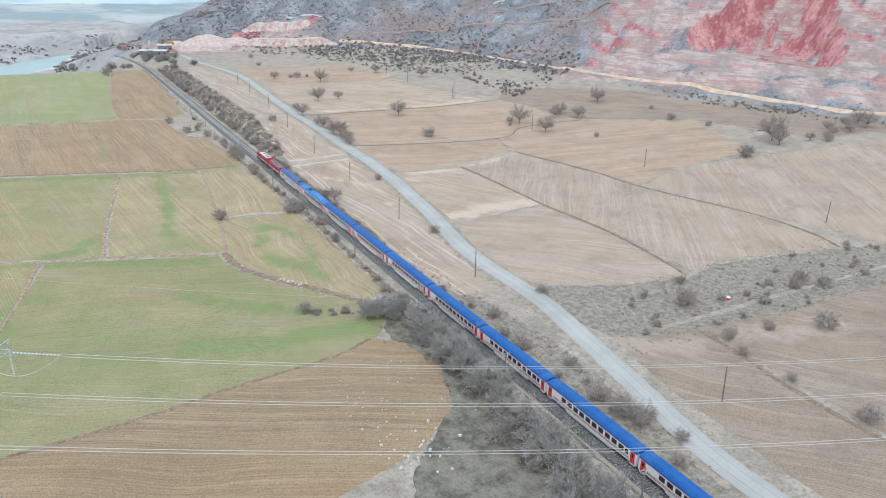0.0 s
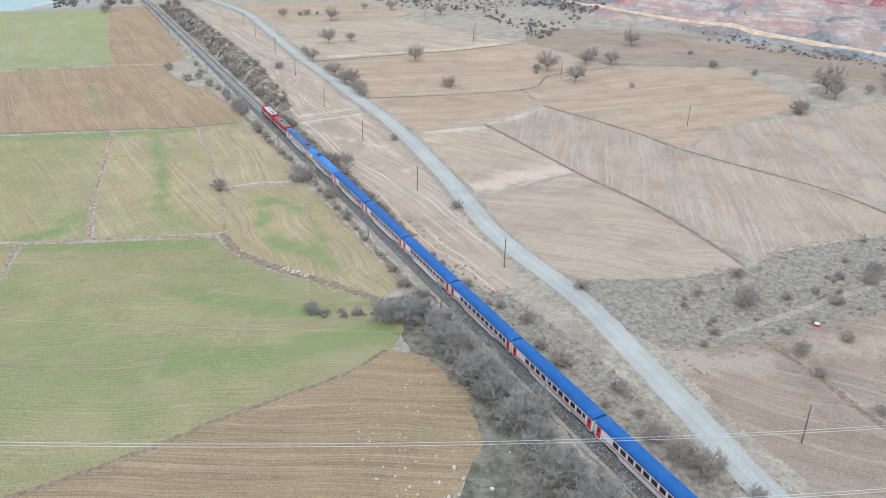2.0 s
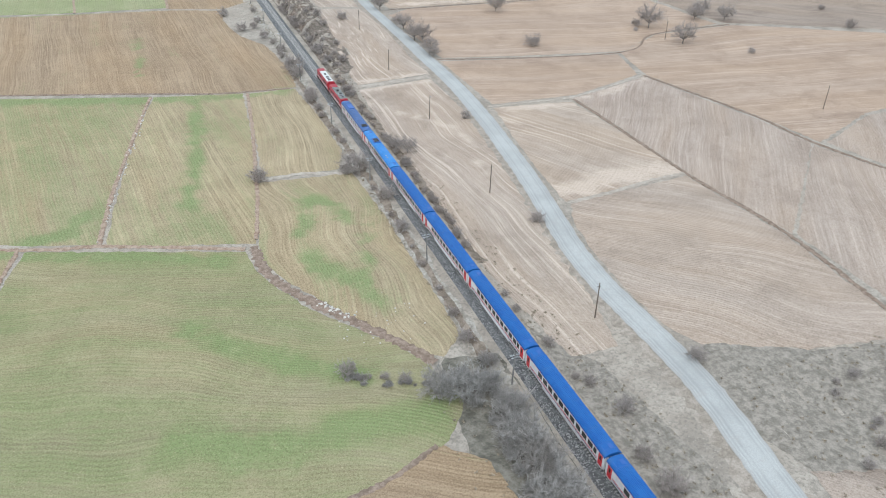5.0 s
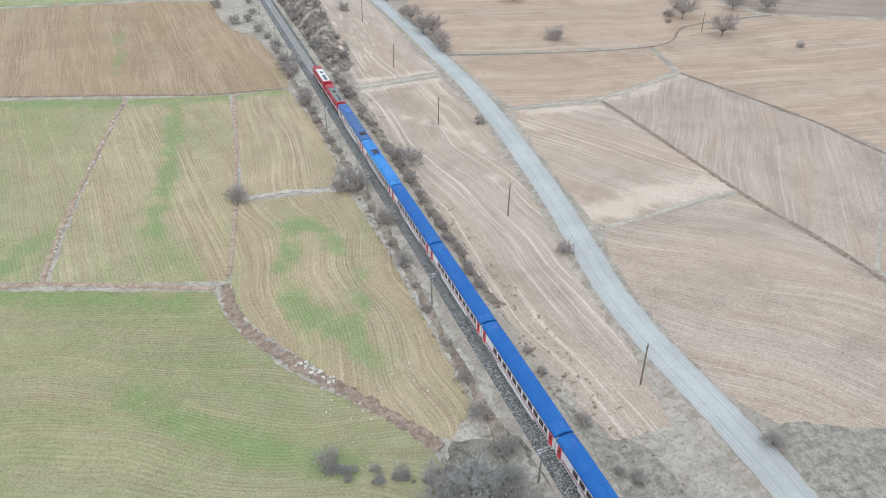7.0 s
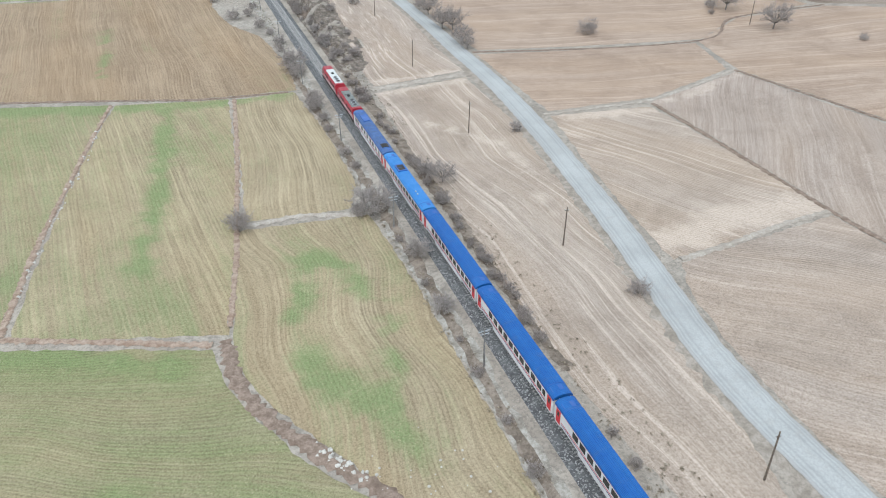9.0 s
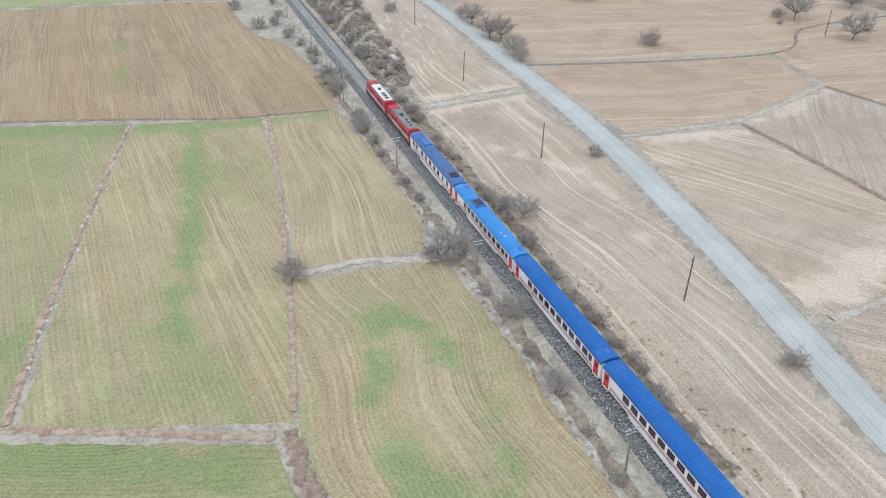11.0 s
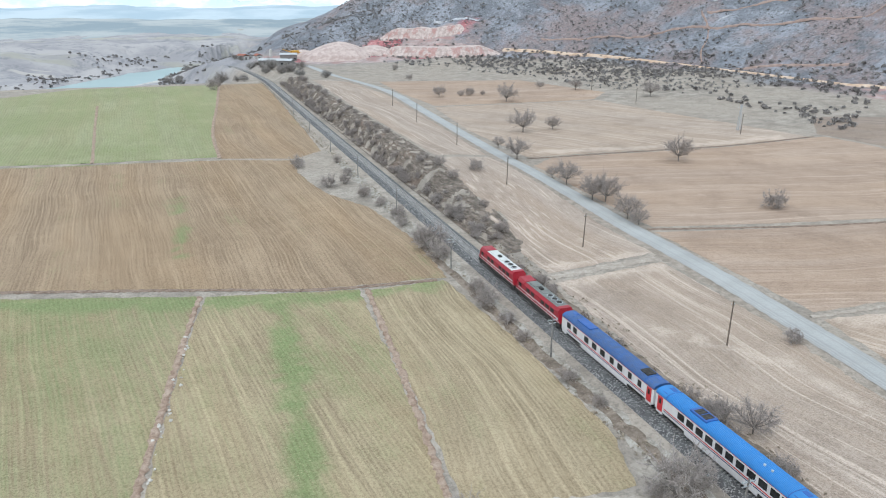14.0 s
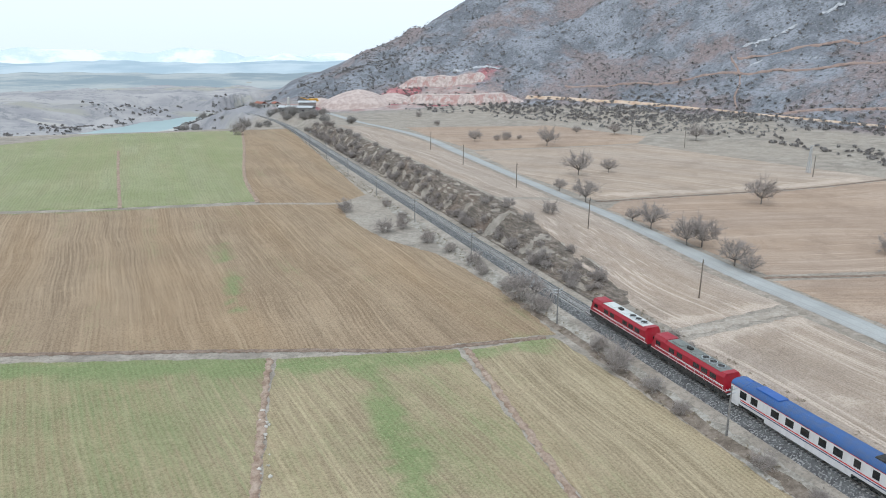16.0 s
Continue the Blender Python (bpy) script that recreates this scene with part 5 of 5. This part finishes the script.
def any_way(rnd, up=0.0):
    v = Vector((rnd.gauss(0, 1), rnd.gauss(0, 1), rnd.gauss(0, 1) + up))
    return v.normalized()


def bare_plant(name, seed, tall, spread, trunk, limbs, forks, twigs, reach, thick, material):
    """A leafless tree or shrub of about unit proportions given in metres."""
    rnd = random.Random(seed)
    tv, tf, cv, cf = [], [], [], []
    base = Vector((0, 0, -0.3))
    top = Vector((rnd.uniform(-0.2, 0.2), rnd.uniform(-0.2, 0.2), trunk))
    if trunk > 0.5:
        stick(tv, tf, base, top, tall * 0.03, tall * 0.022)
    heart = trunk + 0.3 * (tall - trunk)
    for i in range(limbs):
        a = 2.39996 * i + rnd.uniform(-0.3, 0.3)
        lift = -0.15 + 1.1 * (i + 0.5) / limbs if trunk > 0.5 else 0.08 + 0.9 * (i + 0.5) / limbs
        flat = math.sqrt(max(0.0, 1 - min(1.0, abs(lift)) ** 2))
        grow = rnd.uniform(0.6, 0.85)
        start = top.copy() if trunk > 0.5 else Vector((rnd.uniform(-0.2, 0.2) * spread, rnd.uniform(-0.2, 0.2) * spread, -0.2))
        tip = Vector((math.cos(a) * flat * spread * grow, math.sin(a) * flat * spread * grow, max(0.3, heart + lift * (tall - heart) * grow)))
        mid = (start + tip) / 2 + any_way(rnd) * 0.06 * tall
        k = 1.0 if trunk > 0.5 else 0.55
        stick(tv, tf, start, mid, tall * 0.014 * k, tall * 0.009 * k)
        stick(tv, tf, mid, tip, tall * 0.009 * k, tall * 0.004 * k)
        for f in range(forks):
            u = rnd.uniform(0.3, 1.0) ** 0.8
            s = start.lerp(mid, u * 2) if u < 0.5 else mid.lerp(tip, u * 2 - 1)
            e = s + (any_way(rnd, 0.25) + (tip - start).normalized() * 0.7) * reach * rnd.uniform(0.8, 1.5)
            e.z = max(e.z, 0.15)
            stick(cv, cf, s, e, tall * 0.005, tall * 0.003)
            for k in range(twigs):
                p = s.lerp(e, rnd.uniform(0.15, 1.0))
                q = p + (any_way(rnd, 0.15) + (e - s).normalized() * 0.6) * reach * rnd.uniform(0.35, 0.9)
                q.z = max(q.z, 0.05)
                twig(cv, cf, p, q, thick * rnd.uniform(0.7, 1.3))
    c = blank(name)
    raw("trunk" if trunk > 0.5 else "stem", tv, tf, "bark", c)
    raw("crown", cv, cf, material, c)
    return c


PLANTS = {}


def plant(kind, x, y, size=1.0, turn=None, wide=1.0):
    """Sets a copy of a kind of plant on the land."""
    rnd = random.Random(int(x * 131 + y * 17))
    variants = PLANTS[kind]
    proto = variants[rnd.randrange(len(variants))]
    k = size * rnd.uniform(0.85, 1.15)
    m = pose(x, y, land(x, y) - 0.05, rnd.uniform(-4, 4), rnd.uniform(-4, 4), rnd.uniform(0, 360) if turn is None else turn) @ Matrix.Diagonal((k * wide, k * wide, k, 1))
    if proto in USED:
        copy_thing(proto, m)
    else:
        USED.add(proto)
        proto.matrix_basis = m


USED = set()
PLANTS["tree"] = [tagged(bare_plant("tree", 10 + i, 7.2, 4.8, 1.5, 18, 11, 16, 1.05, 0.022, "twig"), "leafless grey-brown tree with a rounded crown", "tree", "bare trees") for i in range(3)]
PLANTS["shrub"] = [tagged(bare_plant("shrub", 20 + i, 3.2, 2.2, 0.0, 17, 8, 14, 0.6, 0.022, "twig"), "leafless brown shrub on dry ground", "shrub", "bare shrubs") for i in range(4)]
PLANTS["thicket"] = [tagged(bare_plant("thicket_shrub", 30 + i, 5.4, 4.1, 0.0, 22, 11, 14, 1.0, 0.033, "twig_grey"), "grey leafless shrub in a dense trackside thicket", "shrub", "thicket shrubs") for i in range(3)]


def build_plants():
    # trees that stand alone on the plain
    for x, y, s in ((99, 283, 1.0), (103, 431, 1.25), (73, 349, 0.75), (87, 350, 0.75), (49, 237, 0.95), (48, 253, 1.0), (51, 251, 0.8), (48, 268, 0.6), (47, 275, 0.6),
                    (154, 238, 0.95), (153, 212, 0.9), (192, 234, 0.75), (188, 246, 0.7), (180, 240, 0.7), (227, 259, 0.8), (240, 138, 1.35), (236, 130, 0.9), (182, 418, 0.8), (161, 461, 0.6), (256, 128, 0.7), (266, 126, 0.65), (275, 129, 0.8), (289, 129, 0.8), (296, 136, 0.9), (283, 138, 0.75), (306, 131, 0.9), (312, 140, 0.9),
                    (49, 232, 0.6), (47, 300, 0.65), (49, 320, 0.65), (9.5, 147, 0.75), (76, 459, 0.6), (145, 475, 0.5)):
        plant("tree", x, y, s * 1.25)
    for x, y, s in ((-33.8, 142, 1.35), (-17.5, 298, 1.3), (-22, 327, 1.0), (-8, 139.5, 1.5), (-11, 140, 1.0), (93, 232, 1.2), (97, 237, 0.9), (234, 202, 1.2), (239, 179, 1.1), (245, 230, 0.9), (203, 122, 1.5), (206, 124, 1.3),
                    (262, 122, 1.2), (62, 20, 1.2), (73, 18, 0.7), (81, 11, 0.9), (103, 17, 1.2), (106, 11, 1.1), (98, 14, 0.8), (30, 41, 0.8),
                    (54, -1, 0.9), (51, -8, 0.8), (51, -21, 0.8), (51, -38, 1.4), (67, -2, 0.9), (80, -8, 1.2), (36, 167, 0.9), (26, 97, 0.8), (24, 280, 0.9), (89, 460, 1.3), (94, 460, 1.0), (102, 460, 0.9), (88, 551, 0.9),
                    (99, 622, 1.2), (-37, 523, 1.5), (170, 190, 0.8), (150, 242, 0.8), (146, 236, 0.7), (7, 151, 0.8), (6.3, 156, 0.8), (6.3, 139, 0.6), (8, 153, 0.6), (-31, 59.5, 0.65), (-28, 57, 0.35), (-25, 56, 0.4), (-22, 54, 0.5),
                    (7, 17, 1.1), (9, -8, 1.4), (11, -18, 1.2), (10, -14, 0.9), (8, -31, 1.1), (10, 34, 0.8), (8, 42, 0.6), (7, 24, 0.7), (12, 5, 0.7), (11, -2, 0.6), (14, -26, 0.7), (7, 3, 0.7),
                    (-5.2, 120.5, 0.85), (-6.2, 104, 0.75), (-6.6, 112, 0.4), (-6.4, 96, 0.35), (-6.8, 88, 0.4), (-6.6, 78, 0.4), (-7, 69, 0.5), (-7.5, 61, 0.7), (-6.4, 127, 0.4), (-6.5, 160, 0.45), (-7, 168, 0.6), (-7.5, 183, 0.9), (-7, 190, 0.6), (-7.5, 198, 0.9), (-6.6, 205, 0.8), (-7.2, 226, 1.2), (-7, 233, 1.4), (-7.2, 240, 1.1), (-8, 252, 1.2), (-7, 259, 0.9), (-8, 272, 0.9), (-10, 283, 0.8), (-12, 300, 0.9), (-9, 310, 0.7), (-8, 330, 0.8)):
        plant("shrub", x, y, s)
    rnd = random.Random(11)
    # thicket on the field side of the line
    for x, y, s in ((-8.6, 39, 1.0), (-9.5, 33, 1.15), (-8.2, 28, 0.9), (-10.2, 20, 1.1), (-9, 14.5, 1.0), (-9, 5, 1.1), (-10, -1, 0.9), (-11, -9, 1.05), (-9, -16, 1.0), (-13, -18, 0.9), (-11, -25, 1.1), (-15, -29, 1.0),
                    (-10, -34, 1.1), (-14, -40, 1.0), (-9, -44, 1.1), (-14, 47, 0.95), (-17.5, 49.5, 0.8), (-9, 47, 0.75), (-7.6, 22, 0.7), (-7.4, 9, 0.7), (-19, -33, 0.8), (-20, -42, 0.9), (-16, -10, 0.7)):
        plant("thicket", x, y, s)
    for _ in range(60):
        y = rnd.uniform(-50, 53)
        plant("thicket", rnd.uniform(-16 if y > 40 or y < -4 else -12.5, -6.6), y, rnd.uniform(0.3, 0.5))
    for _ in range(14):
        u = rnd.random()
        plant("thicket", -32 + 15 * u + rnd.uniform(-0.8, 0.8), 58 - 7 * u + rnd.uniform(-1.2, 1.2), rnd.uniform(0.1, 0.2))
    # scrub along the bank
    for _ in range(190):
        y = rnd.uniform(165, 560)
        x = rnd.uniform(4.8, 7.5) if y < 225 else rnd.choice((rnd.uniform(4.8, 8.5), rnd.uniform(6, 15)))
        plant("shrub", x, y, rnd.uniform(0.3, 0.85) * (1.0 if y > 225 else 0.75))
    for _ in range(22):
        plant("shrub", rnd.uniform(4.6, 6.6), rnd.uniform(40, 165), rnd.uniform(0.35, 0.6))
    # brush in the hollow by the road
    for _ in range(40):
        x = rnd.uniform(34, 150)
        plant("shrub", x, rnd.uniform(2 + 0.02 * x, 34 - 0.03 * x), rnd.uniform(0.25, 0.6))
    # trackside brush by the far bend and the river's edge
    for _ in range(40):
        y = rnd.uniform(560, 760)
        plant("thicket", rail_x(y) + rnd.choice((-1, 1)) * rnd.uniform(8, 40), y, rnd.uniform(0.6, 1.1))


build_plants()


def scatter(name, spots, blades, material, label, category, flat=0.75):
    """Many small clumps as one piece: each is a spray of blades."""
    rnd = random.Random(len(spots))
    verts, faces = [], []
    for x, y, r in spots:
        z = land(x, y)
        for _ in range(blades):
            d = any_way(rnd, 0.3)
            p = Vector((x, y, z + r * 0.3)) + Vector((d.x, d.y, abs(d.z) * flat)) * r * rnd.uniform(0.3, 0.8)
            e = any_way(rnd) * r * 0.5
            g = any_way(rnd) * r * 0.45
            n = len(verts)
            verts += [tuple(p - e), tuple(p + e), tuple(p + g)]
            faces.append((n, n + 1, n + 2))
    return tagged(raw(name, verts, faces, material), label, category, kind="stuff")


def build_scrub():
    rnd = random.Random(21)
    spots = []
    while len(spots) < 11000:
        az, u = rnd.uniform(9, 100), rnd.uniform(-0.34, 1.2)
        if u < -0.06 - 0.28 * step(52, 34, az):
            continue
        crest, foot = lerp(az, CREST), lerp(az, FOOT)
        r = foot + u * (90 + crest * 1.7)
        x, y = HUB[0] + r * math.sin(radians(az)), HUB[1] + r * math.cos(radians(az))
        if quarry(x, y) > 0.05 or (az > 55 and 395 < r < 490 and rnd.random() < 0.85):
            continue
        if noise.noise((x * 0.02, y * 0.02, 5.5)) < -0.05 and rnd.random() < 0.75:
            continue
        if u < -0.2 and rnd.random() < 0.4:
            continue
        if zone(x, y)[2] > 0.4 and rnd.random() < 0.9:
            continue
        spots.append((x, y, rnd.uniform(0.5, 1.0) ** 1.5 * 1.9))
    scatter("hillside_scrub", spots, 12, "scrub", "dark low scrub dotted over the mountain slope", "scrub")
    spots = []
    while len(spots) < 1150:
        az, u = rnd.uniform(14, 54), rnd.uniform(-0.27, 0.05)
        r = lerp(az, FOOT) + u * (90 + lerp(az, CREST) * 1.7)
        x, y = HUB[0] + r * math.sin(radians(az)), HUB[1] + r * math.cos(radians(az))
        if noise.noise((x * 0.025, y * 0.025, 3.5)) > -0.5 + 0.5 * step(-0.05, -0.2, u) + rnd.uniform(-0.3, 0.3):
            spots.append((x, y, rnd.uniform(0.6, 1.0) ** 2 * 2.2))
    scatter("foothill_scrub", spots, 26, "scrub", "grey-brown scrub along the mountain foot", "scrub")
    spots = []
    while len(spots) < 520:
        x, y = rnd.uniform(-230, 40), rnd.uniform(700, 1040)
        off, side = min((seg_dist(x, y, a, b) - 0.5 * (wa + wb), (b[0] - a[0]) * (y - a[1]) - (b[1] - a[1]) * (x - a[0])) for (a, wa), (b, wb) in zip(STREAM, STREAM[1:]))
        if off > 4 and (off < 75 if side > 0 else off < 120 and x > -70) and noise.noise((x * 0.03, y * 0.03, 1.5)) > -0.15 + 0.004 * off:
            spots.append((x, y, rnd.uniform(0.6, 1.0) ** 2 * 2.4))
    scatter("riverside_scrub", spots, 26, "scrub", "dark bushes along the river bank", "scrub")
    spots = []
    while len(spots) < 4200:
        y = rnd.uniform(-60, 560)
        pick = rnd.random()
        if pick < 0.35:
            x = rnd.uniform(4.6, 12) * (1 if y > 60 else 1.3)
        elif pick < 0.65:
            x = -rnd.uniform(5.4, 8.2) if y > 50 else -rnd.uniform(5.4, 20)
        elif pick < 0.8:
            x = 18 + rnd.uniform(-12, -4) if y < 55 else rnd.uniform(4.6, 9)
        else:
            x, y = rnd.uniform(30, 150), rnd.uniform(2, 36)
        spots.append((x, y, rnd.uniform(0.15, 0.5)))
    scatter("dry_grass_tufts", spots, 9, "grass_tuft", "dry straw-coloured grass tufts along the railway", "grass")


build_scrub()


def build_stones():
    rnd = random.Random(8)
    spots = []
    for _ in range(46):
        u = rnd.random()
        spots.append((-61 - 11 * u + rnd.uniform(-0.8, 0.8), 205 - 75 * u + rnd.uniform(-2, 2), rnd.uniform(0.12, 0.34)))
    for _ in range(34):
        u = rnd.gauss(0.5, 0.18)
        spots.append((-33 + 9 * u + rnd.uniform(-0.9, 0.9), 84 - 11 * u + rnd.uniform(-1, 1), rnd.uniform(0.15, 0.42)))
    for _ in range(40):
        spots.append((-30 + rnd.gauss(0, 5), -5 + rnd.gauss(0, 5), rnd.uniform(0.1, 0.4)))
    for _ in range(36):
        spots.append((-26 + rnd.gauss(0, 6), 14 + rnd.gauss(0, 7), rnd.uniform(0.08, 0.2)))
    for _ in range(40):
        spots.append((-20 + rnd.gauss(0, 6), 72 + rnd.gauss(0, 5), rnd.uniform(0.08, 0.22)))
    bm = bmesh.new()
    for x, y, r in spots:
        s = bmesh.ops.create_icosphere(bm, subdivisions=1, radius=r, matrix=Matrix.Translation((x, y, land(x, y) + 0.1 + r * 0.2)))
        for v in s["verts"]:
            v.co += Vector((rnd.uniform(-1, 1), rnd.uniform(-1, 1), rnd.uniform(-1, 0.5))) * r * 0.3
    tagged(part("loose_stones", bm, "stone"), "pale loose limestone lumps at field edges", "stones", kind="stuff")


build_stones()

# ---- quarry works at the mountain's corner ----


def house(x, y, turn, wx, wy, tall, rise, roof, wall="plaster", label="", name="shed"):
    c = blank(name, x, y, land(x, y) - 0.4, turn)
    part("wall", boxed(-wx / 2, wx / 2, -wy / 2, wy / 2, 0, tall + 0.4), wall, c)
    bm = extrude_y([(-wx / 2 - 0.4, tall + 0.35), (0, tall + rise + 0.35), (wx / 2 + 0.4, tall + 0.35), (wx / 2 + 0.4, tall + 0.6), (0, tall + rise + 0.6), (-wx / 2 - 0.4, tall + 0.6)], -wy / 2 - 0.4, wy / 2 + 0.4)
    part("roof", bm, roof, c)
    for k in range(max(1, int(wy // 5))):
        y0 = -wy / 2 + 1.2 + k * 5
        w = part("window", boxed(-wx / 2 - 0.05, -wx / 2 + 0.1, y0, y0 + 1.6, 1.6, 2.9, bevel=0.02), "glass", c)
        part("sill", boxed(-wx / 2 - 0.15, -wx / 2 + 0.1, y0 - 0.1, y0 + 1.7, 1.5, 1.6), "concrete", w)
    part("door", boxed(-0.6, 0.6, -wy / 2 - 0.06, -wy / 2 + 0.1, 0.4, 2.6, bevel=0.02), "under", c)
    return tagged(c, label, "building")


def build_works():
    house(18, 668, 62, 9, 26, 4, 1.2, "sheet", "concrete", label="long low shed with a pale sheet metal roof")
    house(-2, 724, 30, 6, 9, 3, 1.4, "tile", label="white plastered house with a tiled roof", name="house")
    house(12, 738, 10, 5, 8, 3, 1.4, "tile", label="white plastered house with a tiled roof", name="house")
    house(36, 726, 80, 8, 14, 5, 1.2, "sheet", "concrete", label="quarry workshop with a sheet metal roof")
    rnd = random.Random(5)
    for x, y, r, h in ((80, 728, 34, 13), (52, 752, 18, 6), (112, 732, 22, 6)):
        verts, faces = [(0, 0, h)], []
        rings, seg = 7, 36
        for i in range(1, rings + 1):
            for k in range(seg):
                a = 6.283 * k / seg
                q = r * i / rings * (1 + 0.12 * noise.noise((math.cos(a) * 1.5, math.sin(a) * 1.5, x)))
                verts.append((q * math.cos(a), q * math.sin(a), h * (1 - (i / rings) ** 1.5) - (3 if i == rings else 0) + rnd.uniform(-0.2, 0.2)))
        faces += [(0, 1 + k, 1 + (k + 1) % seg) for k in range(seg)]
        for i in range(rings - 1):
            for k in range(seg):
                a, b = 1 + i * seg + k, 1 + i * seg + (k + 1) % seg
                faces.append((a, a + seg, b + seg, b))
        ob = raw("rock_mound", verts, faces, "heap")
        ob.location = (x, y, land(x, y))
        tagged(ob, "pinkish crushed stone heap in the quarry yard", "rock mound", "rock mounds")
    c = blank("crushing_plant", 44, 742, land(44, 742), 25)
    c.scale = (0.62, 0.62, 0.62)
    for x in (-4, 4):
        part("frame", lattice(bmesh.new(), (x, 0), 1.6, 1.4, -0.5, 8, 3, 0.2), "yellow", c)
    part("hopper", boxed(-6, 6, -2.2, 2.2, 8, 11, bevel=0.3), "yellow", c, "yellow steel hopper")
    conv = rod(bmesh.new(), (6, 0, 9), (20, 0, 1), 0.6, sides=6)
    part("conveyor", conv, "yellow", c)
    conv = rod(bmesh.new(), (-6, 0, 9), (-18, 3, 13), 0.5, sides=6)
    part("conveyor", conv, "yellow", c)
    tagged(c, "yellow stone crushing plant with conveyors", "crushing plant")
    s = blank("silo", 24, 748, land(24, 748))
    s.scale = (0.6, 0.6, 0.6)
    part("tank", rod(bmesh.new(), (0, 0, 3), (0, 0, 12), 2.2, sides=20), "plaster", s)
    part("cone", rod(bmesh.new(), (0, 0, 12), (0, 0, 14), 2.2, 0.4, 20), "plaster", s)
    part("stand", lattice(bmesh.new(), (0, 0), 1.7, 1.7, -0.5, 3, 1, 0.15), "galv", s)
    tagged(s, "white storage silo on a steel stand", "silo")


def spoil_bank(line, tall, deep):
    """A flat-topped tip of quarry spoil with a steep ribbed face towards the plain."""
    verts, faces = [], []
    pts = smooth_line(line, 2.0)
    for i, (x, y) in enumerate(pts):
        (ax, ay), (bx, by) = pts[max(0, i - 1)], pts[min(len(pts) - 1, i + 1)]
        d = math.hypot(bx - ax, by - ay) or 1
        nx, ny = (by - ay) / d, -(bx - ax) / d
        end = step(0, 10, i) * step(len(pts) - 1, len(pts) - 11, i)
        base = land(x, y)
        for k, (o, h) in enumerate(((-1.0, -0.8), (1.0, 0.12), (3.0, 0.42), (5.0, 0.75), (6.5, 0.97), (8.0, 1.0), (8.0 + deep * 0.5, 1.02), (8.0 + deep, 0.98), (12.0 + deep, -0.8))):
            rib = 1.4 * noise.noise((i * 0.45, k * 0.2, tall)) if 0 < k < 5 else 0.4 * noise.noise((i * 0.2, k, tall))
            verts.append((x + nx * (o + rib), y + ny * (o + rib), base + tall * h * (0.15 + 0.85 * end) if h > 0 else land(x + nx * o, y + ny * o) - 3))
    for i in range(len(pts) - 1):
        faces += [(i * 9 + k, i * 9 + 9 + k, i * 9 + 10 + k, i * 9 + k + 1) for k in range(8)]
    tagged(raw("spoil_bank", verts, faces, "spoil"), "pale flat-topped spoil tip with a streaked red face", "spoil bank", "rock mounds")


r = Nodes("quarry_spoil", 0.95, spec=0.1)
streaks = r.noise(0.16, 5, r.coords(0, (1, 1, 5)), 0.7)
loose = r.mix(r.span(r.noise(0.3, 5, rough=0.7), 0.4, 0.6), (0.42, 0.34, 0.31), (0.57, 0.485, 0.45))
tilt = r.t.nodes.new("ShaderNodeSeparateXYZ")
r.t.links.new(r.t.nodes.new("ShaderNodeNewGeometry").outputs["True Normal"], tilt.inputs[0])
steep = r.span(tilt.outputs[2], 0.95, 0.8)
r.bump(streaks, 0.6, 0.5)
MAT["spoil"] = r.done(r.mix(r.math("MULTIPLY", steep, r.span(streaks, 0.5, 0.6, 0, 0.65)), loose, (0.40, 0.20, 0.18)))
spoil_bank([(202, 652), (180, 655), (158, 660), (132, 678), (106, 708)], 8.0, 14)
spoil_bank([(190, 700), (165, 722), (140, 740), (118, 752)], 9.0, 16)
MAT["heap"] = mottled("crushed_stone", (0.42, 0.33, 0.30), (0.56, 0.47, 0.43), 0.25, 0.95)
build_works()
